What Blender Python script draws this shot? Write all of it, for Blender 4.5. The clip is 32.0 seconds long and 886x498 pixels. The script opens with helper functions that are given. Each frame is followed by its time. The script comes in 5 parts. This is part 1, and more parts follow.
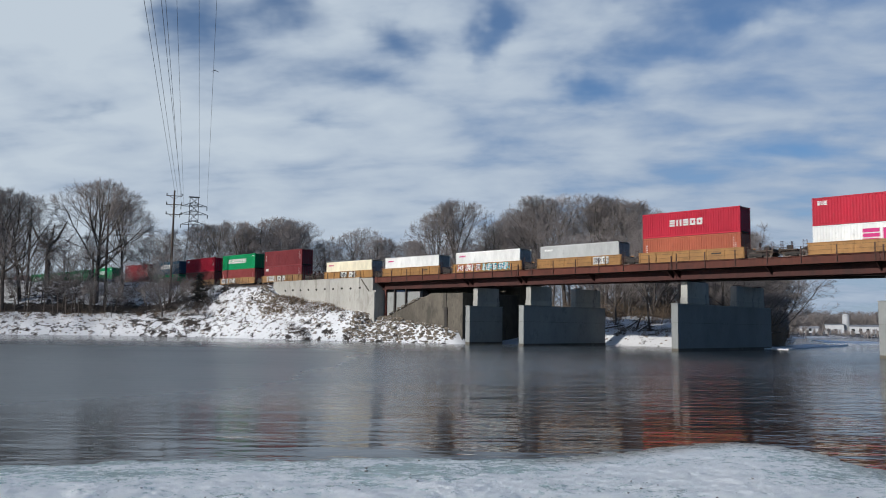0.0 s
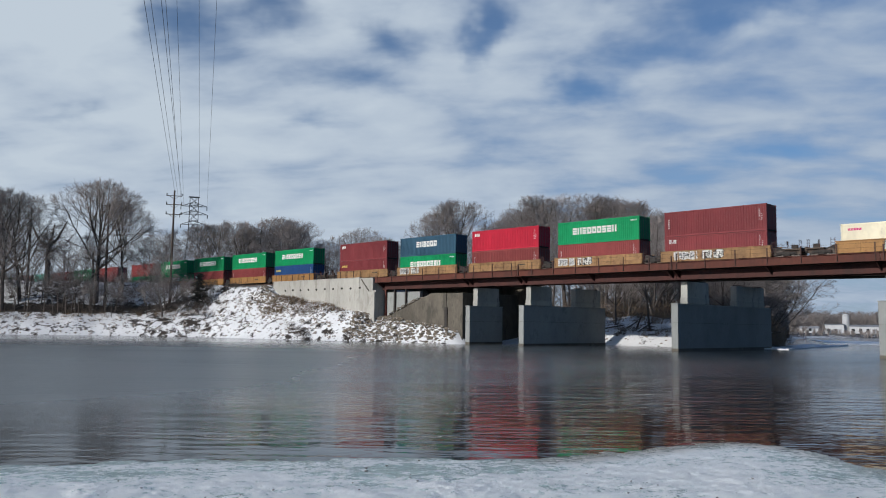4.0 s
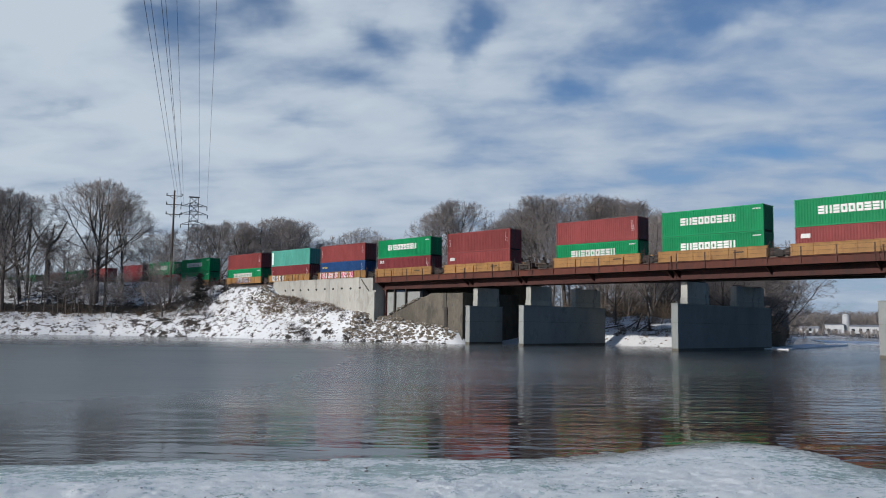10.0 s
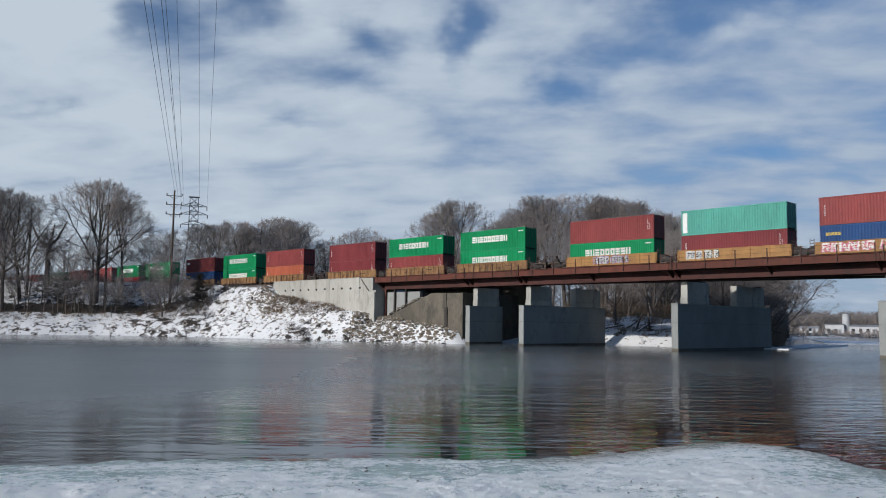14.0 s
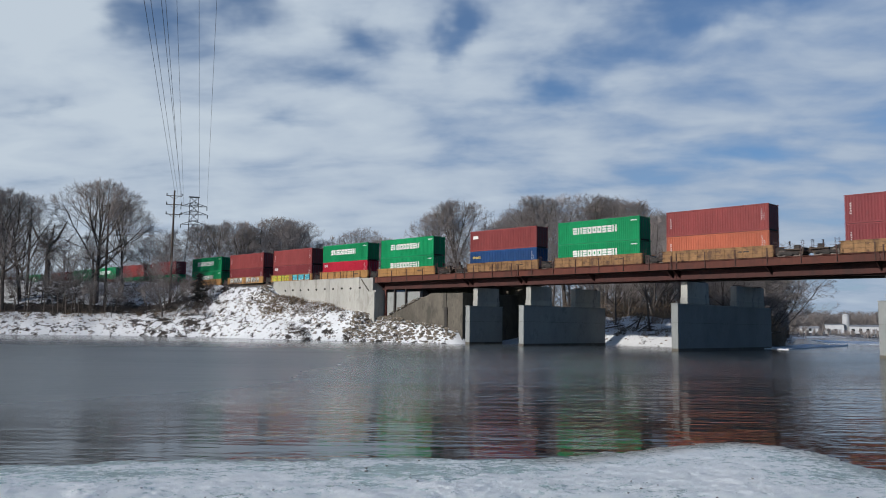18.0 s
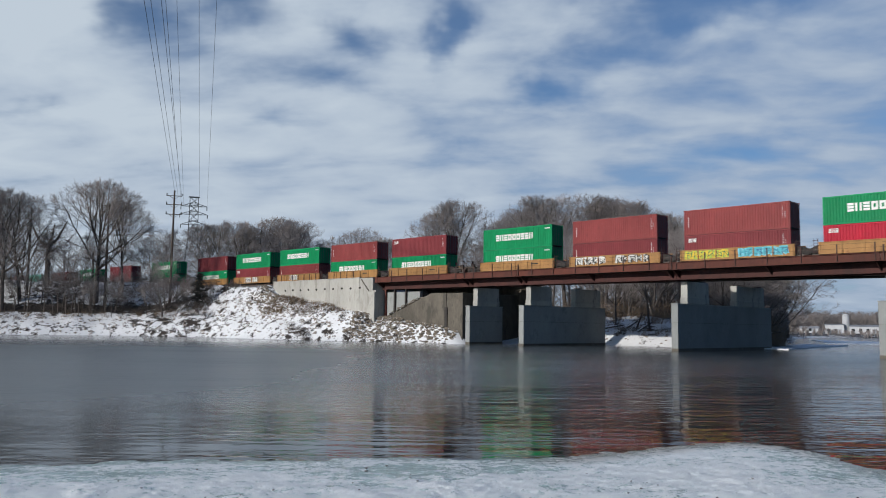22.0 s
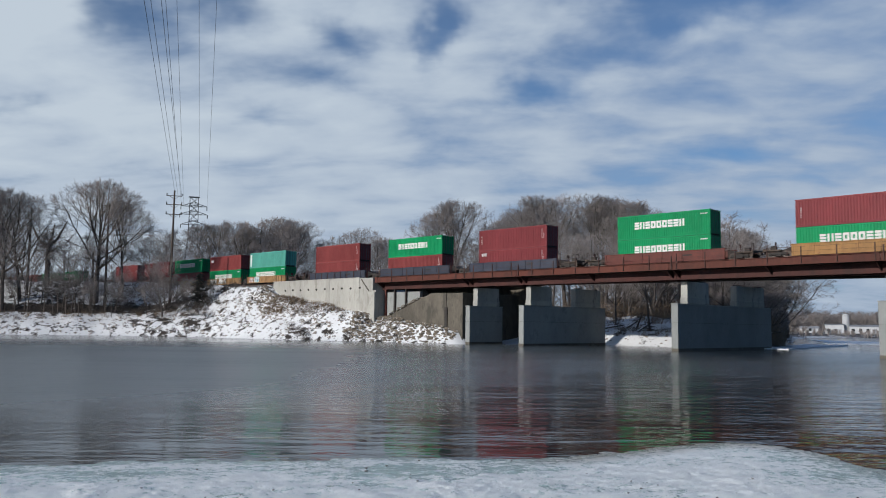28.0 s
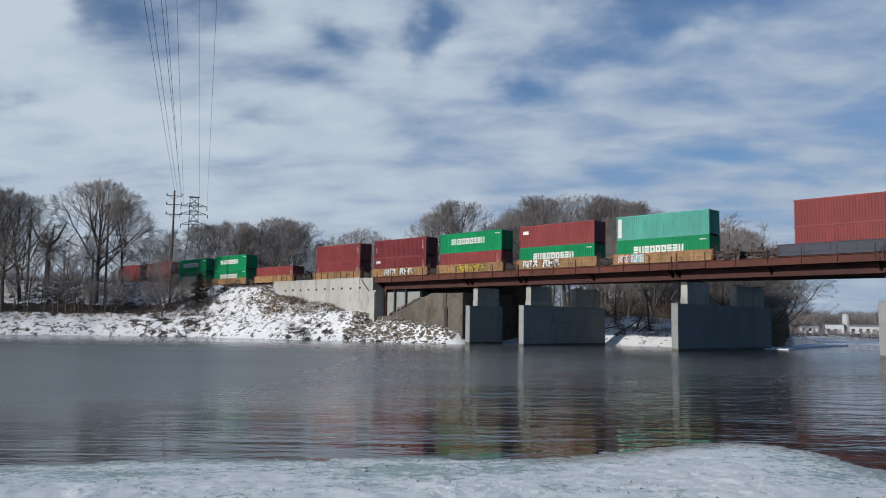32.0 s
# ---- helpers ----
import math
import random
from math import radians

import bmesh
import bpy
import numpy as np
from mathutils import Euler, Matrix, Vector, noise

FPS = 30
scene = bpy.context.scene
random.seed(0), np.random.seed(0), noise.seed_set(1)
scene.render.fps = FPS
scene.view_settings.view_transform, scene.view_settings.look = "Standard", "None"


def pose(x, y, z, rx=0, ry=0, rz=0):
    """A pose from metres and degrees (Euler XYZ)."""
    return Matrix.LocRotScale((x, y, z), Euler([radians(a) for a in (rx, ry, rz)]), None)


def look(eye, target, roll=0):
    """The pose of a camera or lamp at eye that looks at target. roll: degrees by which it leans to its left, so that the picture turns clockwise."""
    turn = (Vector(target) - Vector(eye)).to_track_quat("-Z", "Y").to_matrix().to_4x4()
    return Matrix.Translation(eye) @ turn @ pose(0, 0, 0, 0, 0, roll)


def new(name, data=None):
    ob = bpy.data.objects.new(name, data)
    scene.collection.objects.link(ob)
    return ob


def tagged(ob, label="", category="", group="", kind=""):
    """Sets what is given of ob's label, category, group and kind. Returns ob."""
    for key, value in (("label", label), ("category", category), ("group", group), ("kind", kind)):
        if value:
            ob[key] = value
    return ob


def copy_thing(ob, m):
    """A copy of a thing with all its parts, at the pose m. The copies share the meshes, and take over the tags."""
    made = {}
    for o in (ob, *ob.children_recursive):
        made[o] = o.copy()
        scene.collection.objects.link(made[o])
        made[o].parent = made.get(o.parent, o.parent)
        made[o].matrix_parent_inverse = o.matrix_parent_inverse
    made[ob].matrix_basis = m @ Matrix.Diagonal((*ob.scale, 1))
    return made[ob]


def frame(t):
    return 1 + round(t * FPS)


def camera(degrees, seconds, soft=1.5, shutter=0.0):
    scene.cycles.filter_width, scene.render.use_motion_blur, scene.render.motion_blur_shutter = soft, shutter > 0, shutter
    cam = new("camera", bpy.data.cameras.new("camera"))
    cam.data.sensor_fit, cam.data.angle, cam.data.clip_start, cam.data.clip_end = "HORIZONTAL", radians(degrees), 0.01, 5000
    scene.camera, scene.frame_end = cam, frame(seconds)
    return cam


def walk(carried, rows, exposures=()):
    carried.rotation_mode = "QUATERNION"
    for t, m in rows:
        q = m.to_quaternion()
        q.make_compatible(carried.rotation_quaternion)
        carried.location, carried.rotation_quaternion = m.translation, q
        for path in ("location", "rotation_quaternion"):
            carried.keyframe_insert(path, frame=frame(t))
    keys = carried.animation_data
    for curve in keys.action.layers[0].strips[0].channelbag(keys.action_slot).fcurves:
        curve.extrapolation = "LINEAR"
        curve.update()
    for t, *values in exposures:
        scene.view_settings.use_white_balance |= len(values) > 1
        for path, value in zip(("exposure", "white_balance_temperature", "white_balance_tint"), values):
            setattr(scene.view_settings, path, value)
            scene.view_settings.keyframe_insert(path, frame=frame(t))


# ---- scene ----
YAW, PITCH = radians(45.638), radians(5.293)
EYE = Vector((0, 0, 2.49))
AIM = EYE + 100 * Vector((-math.sin(YAW) * math.cos(PITCH), math.cos(YAW) * math.cos(PITCH), math.sin(PITCH)))
cam = camera(56.09, 32.0, soft=1.0, shutter=0.2)
walk(cam, [(0, look(EYE, AIM, 0.764)), (32, look(EYE, AIM, 0.764))], exposures=[(0, 0.0, 6330, 10), (32, 0.0, 6330, 10)])

# ---- sky, sun ----
SUN_FROM = Vector((-0.07, -0.94, 0.29)).normalized()
world = bpy.data.worlds.new("sky")
scene.world = world
world.use_nodes = True
nt = world.node_tree
bg = nt.nodes["Background"]
sky = nt.nodes.new("ShaderNodeTexSky")
sky.sky_type, sky.sun_disc = "NISHITA", False
sky.sun_elevation = math.asin(SUN_FROM.z)
sky.sun_rotation = math.atan2(SUN_FROM.x, SUN_FROM.y)
sky.air_density, sky.dust_density, sky.ozone_density = 1.0, 0.1, 6.0
nt.links.new(sky.outputs[0], bg.inputs[0])
bg.inputs[1].default_value = 0.082
sun = new("sun", bpy.data.lights.new("sun", "SUN"))
sun.data.energy, sun.data.angle, sun.data.color = 3.7, radians(1.0), (1.0, 0.94, 0.86)
sun.matrix_world = look(SUN_FROM * 100, (0, 0, 0))


# ---- materials ----
def node(t, kind, **values):
    n = t.nodes.new("ShaderNode" + kind)
    for k, v in values.items():
        if k in n.inputs:
            n.inputs[k].default_value = v
    return n


def mat(name, colour, rough=0.7, metal=0.0, vary=0.25, scale=2.0, bump=0.0, bump_scale=20.0, stain=None, stain_at=0.62, stretch=(1, 1, 1), spec=0.4):
    """A surface with coarse and fine variation, and stains of a second colour."""
    m = bpy.data.materials.new(name)
    m.use_nodes = True
    t = m.node_tree
    b = t.nodes["Principled BSDF"]
    b.inputs["Metallic"].default_value = metal
    b.inputs["Specular IOR Level"].default_value = spec
    tc = node(t, "TexCoord")
    mp = node(t, "Mapping", Scale=stretch)
    t.links.new(tc.outputs["Object"], mp.inputs["Vector"])
    n1 = node(t, "TexNoise", Scale=scale, Detail=5.0, Roughness=0.6)
    n2 = node(t, "TexNoise", Scale=scale * 9, Detail=3.0)
    info = node(t, "ObjectInfo")
    for n in (n1, n2):
        t.links.new(mp.outputs[0], n.inputs["Vector"])
    ramp = node(t, "ValToRGB")
    lo = [c * (1 - vary) for c in colour]
    hi = [min(1, c * (1 + vary)) for c in colour]
    ramp.color_ramp.elements[0].color, ramp.color_ramp.elements[0].position = (*lo, 1), 0.3
    ramp.color_ramp.elements[1].color, ramp.color_ramp.elements[1].position = (*hi, 1), 0.7
    mix = node(t, "Math")
    mix.operation = "ADD"
    sc = node(t, "Math")
    sc.operation, sc.inputs[1].default_value = "MULTIPLY_ADD", 0.35
    sc.inputs[2].default_value = -0.175
    t.links.new(n2.outputs["Fac"], sc.inputs[0])
    t.links.new(n1.outputs["Fac"], mix.inputs[0])
    t.links.new(sc.outputs[0], mix.inputs[1])
    t.links.new(mix.outputs[0], ramp.inputs[0])
    out = ramp.outputs[0]
    hsv = node(t, "HueSaturation")
    val = node(t, "MapRange")
    val.inputs["To Min"].default_value, val.inputs["To Max"].default_value = 0.86, 1.12
    t.links.new(info.outputs["Random"], val.inputs["Value"])
    t.links.new(val.outputs[0], hsv.inputs["Value"])
    t.links.new(out, hsv.inputs["Color"])
    out = hsv.outputs[0]
    if stain:
        n3 = node(t, "TexNoise", Scale=scale * 1.7, Detail=8.0, Roughness=0.7)
        t.links.new(mp.outputs[0], n3.inputs["Vector"])
        r3 = node(t, "ValToRGB")
        r3.color_ramp.elements[0].position, r3.color_ramp.elements[1].position = stain_at - 0.05, stain_at + 0.06
        t.links.new(n3.outputs["Fac"], r3.inputs[0])
        mx = node(t, "MixRGB")
        t.links.new(r3.outputs[0], mx.inputs[0])
        t.links.new(out, mx.inputs[1])
        mx.inputs[2].default_value = (*stain, 1)
        out = mx.outputs[0]
    t.links.new(out, b.inputs["Base Color"])
    rr = node(t, "MapRange")
    rr.inputs["To Min"].default_value, rr.inputs["To Max"].default_value = max(0.05, rough - 0.12), min(1, rough + 0.12)
    t.links.new(n1.outputs["Fac"], rr.inputs["Value"])
    t.links.new(rr.outputs[0], b.inputs["Roughness"])
    if bump:
        nb = node(t, "TexNoise", Scale=bump_scale, Detail=6.0)
        t.links.new(mp.outputs[0], nb.inputs["Vector"])
        bp = node(t, "Bump", Strength=bump, Distance=0.05)
        t.links.new(nb.outputs["Fac"], bp.inputs["Height"])
        t.links.new(bp.outputs[0], b.inputs["Normal"])
    return m


RUST = (0.16, 0.06, 0.03)
PAINTS = {
    "G": ("green", (0.006, 0.235, 0.085)), "B": ("brick red", (0.225, 0.05, 0.048)), "M": ("maroon", (0.19, 0.038, 0.042)),
    "C": ("crimson red", (0.42, 0.018, 0.04)), "O": ("orange-brown", (0.36, 0.10, 0.055)), "T": ("turquoise", (0.10, 0.36, 0.29)),
    "N": ("navy blue", (0.018, 0.06, 0.17)), "S": ("slate blue", (0.035, 0.085, 0.13)), "W": ("white", (0.72, 0.72, 0.69)),
    "K": ("cream", (0.68, 0.62, 0.46)), "A": ("light grey", (0.42, 0.43, 0.42))}
PAINT = {k: mat("paint_" + n.replace(" ", "_"), c, 0.55, vary=0.16, scale=0.5, stain=tuple(0.45 * x + 0.02 for x in c), stain_at=0.68, stretch=(1, 1, 0.35), spec=0.2) for k, (n, c) in PAINTS.items()}
MARK = mat("white_marking", (0.66, 0.66, 0.63), 0.6, vary=0.08)
MAGENTA = mat("magenta_marking", (0.55, 0.01, 0.16), 0.6, vary=0.08)
YELLOW_MARK = mat("yellow_marking", (0.6, 0.45, 0.1), 0.6, vary=0.08)
OCHRE = mat("ochre_paint", (0.32, 0.165, 0.052), 0.65, vary=0.22, scale=0.8, stain=(0.2, 0.09, 0.035), stain_at=0.62)
BUFF = mat("weathered_ochre_paint", (0.29, 0.165, 0.07), 0.7, vary=0.28, scale=0.8, stain=(0.15, 0.075, 0.035), stain_at=0.57)
BROWN = mat("brown_ochre_paint", (0.25, 0.135, 0.055), 0.7, vary=0.3, scale=0.9, stain=(0.1, 0.05, 0.025), stain_at=0.55)
REDOXIDE = mat("red_oxide_paint", (0.13, 0.036, 0.027), 0.7, vary=0.25, scale=0.8, stain=(0.07, 0.03, 0.02))
SLATE = mat("slate_paint", (0.035, 0.04, 0.06), 0.6, vary=0.25, scale=0.8, stain=(0.1, 0.06, 0.04), stain_at=0.66)
UNDER = mat("grimy_steel", (0.035, 0.03, 0.027), 0.8, vary=0.4, scale=3)
ENDS = mat("grimy_end_platform", (0.075, 0.055, 0.042), 0.8, vary=0.45, scale=2, stain=(0.55, 0.56, 0.58), stain_at=0.66)
WHEEL = mat("worn_wheel_steel", (0.10, 0.085, 0.075), 0.5, metal=0.6, vary=0.3, scale=4)
REEFER = mat("refrigeration_unit_grey", (0.22, 0.23, 0.23), 0.6, vary=0.3, scale=3)
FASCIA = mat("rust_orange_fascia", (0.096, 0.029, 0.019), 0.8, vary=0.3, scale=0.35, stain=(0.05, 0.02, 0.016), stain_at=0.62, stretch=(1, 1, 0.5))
# rust brown darkened in colour for the shade below the overhanging fascia
GIRDER = mat("shaded_girder_rust", (0.055, 0.019, 0.016), 0.8, vary=0.3, scale=0.35, stain=(0.035, 0.016, 0.014), stain_at=0.6, stretch=(1, 1, 0.3))
RAILPOST = mat("dark_rusty_steel", (0.06, 0.03, 0.025), 0.8, vary=0.35, scale=3)
CONC = mat("pier_concrete", (0.27, 0.28, 0.27), 0.9, vary=0.13, scale=0.3, bump=0.25, bump_scale=9, stain=(0.215, 0.225, 0.215), stain_at=0.6, stretch=(1, 1, 0.8))
CONC_PALE = mat("pale_wall_concrete", (0.385, 0.372, 0.335), 0.9, vary=0.16, scale=0.4, bump=0.3, bump_scale=7, stain=(0.28, 0.265, 0.235), stain_at=0.6, stretch=(1, 1, 0.35))
COLUMN = mat("column_concrete", (0.37, 0.365, 0.335), 0.9, vary=0.16, scale=0.6, bump=0.25, bump_scale=9, stain=(0.24, 0.245, 0.23), stain_at=0.58, stretch=(1, 1, 0.4))
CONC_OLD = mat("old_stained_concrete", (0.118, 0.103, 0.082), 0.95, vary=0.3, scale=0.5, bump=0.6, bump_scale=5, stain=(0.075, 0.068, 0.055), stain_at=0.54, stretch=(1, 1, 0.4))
BALLAST = mat("ballast", (0.16, 0.15, 0.145), 0.95, vary=0.5, scale=7, bump=0.8, bump_scale=14)
RAIL = mat("rail_steel", (0.12, 0.075, 0.055), 0.5, metal=0.5, vary=0.2)
TIE = mat("creosoted_timber", (0.05, 0.04, 0.033), 0.9, vary=0.3, scale=4)
BARK = mat("grey_brown_bark", (0.085, 0.072, 0.064), 0.95, vary=0.3, scale=3)
TWIG = mat("twig_bark", (0.24, 0.212, 0.2), 0.95, vary=0.3, scale=1)
BRUSH = mat("dry_brush", (0.21, 0.15, 0.1), 0.95, vary=0.35, scale=1)
# twig bark with aerial haze put into its colour, for distant woods
HAZY = mat("hazed_far_twigs", (0.27, 0.255, 0.25), 0.95, vary=0.25, scale=0.3)
SCRUB = mat("dark_scrub_bark", (0.14, 0.115, 0.098), 0.95, vary=0.4, scale=1)
NEEDLE = mat("dark_vine_leaves", (0.022, 0.021, 0.017), 0.9, vary=0.4, scale=3)
POLE = mat("weathered_pole_timber", (0.07, 0.052, 0.042), 0.9, vary=0.3, scale=3, stretch=(1, 1, 0.1))
STEEL = mat("galvanised_steel", (0.09, 0.095, 0.10), 0.6, metal=0.3, vary=0.2)
WIRE = mat("aluminium_wire", (0.16, 0.165, 0.175), 0.6, vary=0.1)
ROCK = mat("snow_dusted_riprap", (0.25, 0.205, 0.165), 0.95, vary=0.45, scale=1.5, bump=0.5, bump_scale=6, stain=(0.75, 0.77, 0.8), stain_at=0.53)
TANROCK = mat("tan_riprap", (0.20, 0.165, 0.125), 0.95, vary=0.45, scale=1.5, bump=0.5, bump_scale=6, stain=(0.72, 0.74, 0.77), stain_at=0.6)
FARWALL = mat("off_white_cladding", (0.5, 0.51, 0.52), 0.7, vary=0.1, scale=0.3)
FARROOF = mat("grey_roofing", (0.3, 0.31, 0.33), 0.8, vary=0.2, scale=0.3)
DARKGLASS = mat("dark_window_glass", (0.03, 0.035, 0.04), 0.15, vary=0.1)
FEATHER = mat("grey_feathers", (0.09, 0.09, 0.1), 0.9, vary=0.3, scale=10)


def ground_material():
    """Snow that lies on soil and dead leaves, thinner where it is steep or under the wood."""
    m = mat("snowy_ground", (0.73, 0.735, 0.74), 0.85, vary=0.06, scale=0.3, bump=0.5, bump_scale=1.6)
    t = m.node_tree
    b = t.nodes["Principled BSDF"]
    old = b.inputs["Base Color"].links[0].from_socket
    tc = node(t, "TexCoord")
    n1 = node(t, "TexNoise", Scale=0.55, Detail=9.0, Roughness=0.72)
    n2 = node(t, "TexNoise", Scale=0.06, Detail=3.0)
    soil = node(t, "TexNoise", Scale=3.0, Detail=6.0)
    for n in (n1, n2, soil):
        t.links.new(tc.outputs["Object"], n.inputs["Vector"])
    cover = node(t, "Attribute")
    cover.attribute_name = "bare"
    add = node(t, "Math")
    add.operation = "ADD"
    t.links.new(n1.outputs["Fac"], add.inputs[0])
    t.links.new(cover.outputs["Fac"], add.inputs[1])
    add2 = node(t, "Math")
    add2.operation, add2.inputs[1].default_value = "MULTIPLY_ADD", 0.3
    t.links.new(n2.outputs["Fac"], add2.inputs[0])
    t.links.new(add.outputs[0], add2.inputs[2])
    r = node(t, "ValToRGB")
    r.color_ramp.elements[0].position, r.color_ramp.elements[1].position = 0.75, 0.80
    t.links.new(add2.outputs[0], r.inputs[0])
    rs = node(t, "ValToRGB")
    rs.color_ramp.elements[0].color, rs.color_ramp.elements[0].position = (0.012, 0.010, 0.009, 1), 0.35
    rs.color_ramp.elements[1].color, rs.color_ramp.elements[1].position = (0.075, 0.057, 0.043, 1), 0.78
    t.links.new(soil.outputs["Fac"], rs.inputs[0])
    mx = node(t, "MixRGB")
    t.links.new(r.outputs[0], mx.inputs[0])
    t.links.new(old, mx.inputs[1])
    t.links.new(rs.outputs[0], mx.inputs[2])
    t.links.new(mx.outputs[0], b.inputs["Base Color"])
    return m


def water_material():
    """Dark river water: fine ripples that drift with the sheet, in bands that stay in place."""
    m = bpy.data.materials.new("river_water")
    m.use_nodes = True
    t = m.node_tree
    b = t.nodes["Principled BSDF"]
    b.inputs["IOR"].default_value = 1.33
    tc = node(t, "TexCoord")
    rot = node(t, "Mapping", Rotation=(0, 0, 0.797), Scale=(2.3, 0.8, 1))
    rot.vector_type = "TEXTURE"
    t.links.new(tc.outputs["Object"], rot.inputs["Vector"])
    n1 = node(t, "TexNoise", Scale=1.9, Detail=3.0, Roughness=0.5)
    n2 = node(t, "TexNoise", Scale=0.22, Detail=3.0)
    t.links.new(rot.outputs[0], n1.inputs["Vector"])
    t.links.new(rot.outputs[0], n2.inputs["Vector"])
    geo = node(t, "NewGeometry")
    rot2 = node(t, "Mapping", Rotation=(0, 0, 0.797), Scale=(40, 8, 1))
    rot2.vector_type = "TEXTURE"
    t.links.new(geo.outputs["Position"], rot2.inputs["Vector"])
    band = node(t, "TexNoise", Scale=1.0, Detail=4.0, Roughness=0.6)
    t.links.new(rot2.outputs[0], band.inputs["Vector"])
    rb = node(t, "MapRange")
    rb.inputs["From Min"].default_value, rb.inputs["From Max"].default_value = 0.42, 0.62
    rb.inputs["To Min"].default_value, rb.inputs["To Max"].default_value = 0.14, 1.2
    t.links.new(band.outputs["Fac"], rb.inputs["Value"])
    b1 = node(t, "Bump", Distance=0.10)
    # the reach below the bridge is livelier than the slack water downstream
    side = node(t, "VectorMath")
    side.operation = "DOT_PRODUCT"
    side.inputs[1].default_value = (0.699, 0.715, 0)
    t.links.new(geo.outputs["Position"], side.inputs[0])
    live = node(t, "MapRange")
    live.inputs["From Min"].default_value, live.inputs["From Max"].default_value = -7, 3
    live.inputs["To Min"].default_value, live.inputs["To Max"].default_value = 0.5, 1.0
    t.links.new(side.outputs["Value"], live.inputs["Value"])
    # and the open stream than the water along the near ice
    stream = node(t, "MapRange")
    stream.inputs["From Min"].default_value, stream.inputs["From Max"].default_value = 22, 52
    stream.inputs["To Min"].default_value, stream.inputs["To Max"].default_value = 0.2, 1.0
    reach = node(t, "Math")
    reach.operation = "MULTIPLY"
    t.links.new(stream.outputs[0], reach.inputs[0])
    t.links.new(live.outputs[0], reach.inputs[1])
    least = node(t, "Math")
    least.operation = "ADD"
    chop = node(t, "MapRange")
    chop.inputs["From Min"].default_value, chop.inputs["From Max"].default_value = -6, 5
    chop.inputs["To Min"].default_value, chop.inputs["To Max"].default_value = 0.34, 0.05
    t.links.new(side.outputs["Value"], chop.inputs["Value"])
    t.links.new(chop.outputs[0], least.inputs[1])
    t.links.new(reach.outputs[0], least.inputs[0])
    both = node(t, "Math")
    both.operation = "MULTIPLY"
    t.links.new(rb.outputs[0], both.inputs[0])
    t.links.new(least.outputs[0], both.inputs[1])
    t.links.new(both.outputs[0], b1.inputs["Strength"])
    t.links.new(n1.outputs["Fac"], b1.inputs["Height"])
    b2 = node(t, "Bump", Strength=0.25, Distance=0.22)
    t.links.new(n2.outputs["Fac"], b2.inputs["Height"])
    n3 = node(t, "TexNoise", Scale=0.6, Detail=4.0, Roughness=0.65)
    t.links.new(rot.outputs[0], n3.inputs["Vector"])
    b3 = node(t, "Bump", Distance=0.13)
    t.links.new(reach.outputs[0], b3.inputs["Strength"])
    t.links.new(n3.outputs["Fac"], b3.inputs["Height"])
    t.links.new(b2.outputs[0], b3.inputs["Normal"])
    t.links.new(b3.outputs[0], b1.inputs["Normal"])
    t.links.new(b1.outputs[0], b.inputs["Normal"])
    rr = node(t, "MapRange")
    rr.inputs["To Min"].default_value, rr.inputs["To Max"].default_value = 0.015, 0.06
    t.links.new(band.outputs["Fac"], rr.inputs["Value"])
    # wind ruffles the open middle of the river more than the lee of the near shore
    out = node(t, "VectorMath")
    out.operation = "DOT_PRODUCT"
    out.inputs[1].default_value = (-0.715, 0.699, 0)
    t.links.new(geo.outputs["Position"], out.inputs[0])
    t.links.new(out.outputs["Value"], stream.inputs["Value"])
    ruf = node(t, "MapRange")
    ruf.inputs["From Min"].default_value, ruf.inputs["From Max"].default_value = 16, 40
    ruf.inputs["To Min"].default_value, ruf.inputs["To Max"].default_value = 0.0, 0.3
    lee = node(t, "Math")
    lee.operation, lee.inputs[1].default_value = "MULTIPLY_ADD", -0.8
    t.links.new(side.outputs["Value"], lee.inputs[0])
    t.links.new(out.outputs["Value"], lee.inputs[2])
    t.links.new(lee.outputs[0], ruf.inputs["Value"])
    # base colour: dark over the near shallows, painted paler outwards for reflected sky
    sheen_tone = node(t, "ValToRGB")
    sheen_tone.color_ramp.elements[0].color, sheen_tone.color_ramp.elements[0].position = (0.018, 0.019, 0.019, 1), 0.2
    sheen_tone.color_ramp.elements[1].color, sheen_tone.color_ramp.elements[1].position = (0.135, 0.15, 0.152, 1), 0.75
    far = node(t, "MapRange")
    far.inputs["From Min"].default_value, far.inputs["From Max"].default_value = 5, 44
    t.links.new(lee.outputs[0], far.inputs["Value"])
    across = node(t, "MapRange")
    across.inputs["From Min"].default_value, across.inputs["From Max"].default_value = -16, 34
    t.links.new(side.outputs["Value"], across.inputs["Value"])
    # less of the painted sheen to the right, where ripples reflect less sky
    sheen_across = node(t, "ValToRGB")
    sheen_across.color_ramp.elements[0].color, sheen_across.color_ramp.elements[0].position = (0.95, 0.95, 0.95, 1), 0.0
    sheen_across.color_ramp.elements[1].color, sheen_across.color_ramp.elements[1].position = (0.12, 0.12, 0.12, 1), 1.0
    bend = sheen_across.color_ramp.elements.new(0.6)
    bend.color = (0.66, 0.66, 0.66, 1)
    t.links.new(across.outputs[0], sheen_across.inputs[0])
    sky_sheen = node(t, "Math")
    sky_sheen.operation = "MULTIPLY"
    t.links.new(far.outputs[0], sky_sheen.inputs[0])
    t.links.new(sheen_across.outputs[0], sky_sheen.inputs[1])
    t.links.new(sky_sheen.outputs[0], sheen_tone.inputs[0])
    t.links.new(sheen_tone.outputs[0], b.inputs["Base Color"])
    slack = node(t, "MapRange")
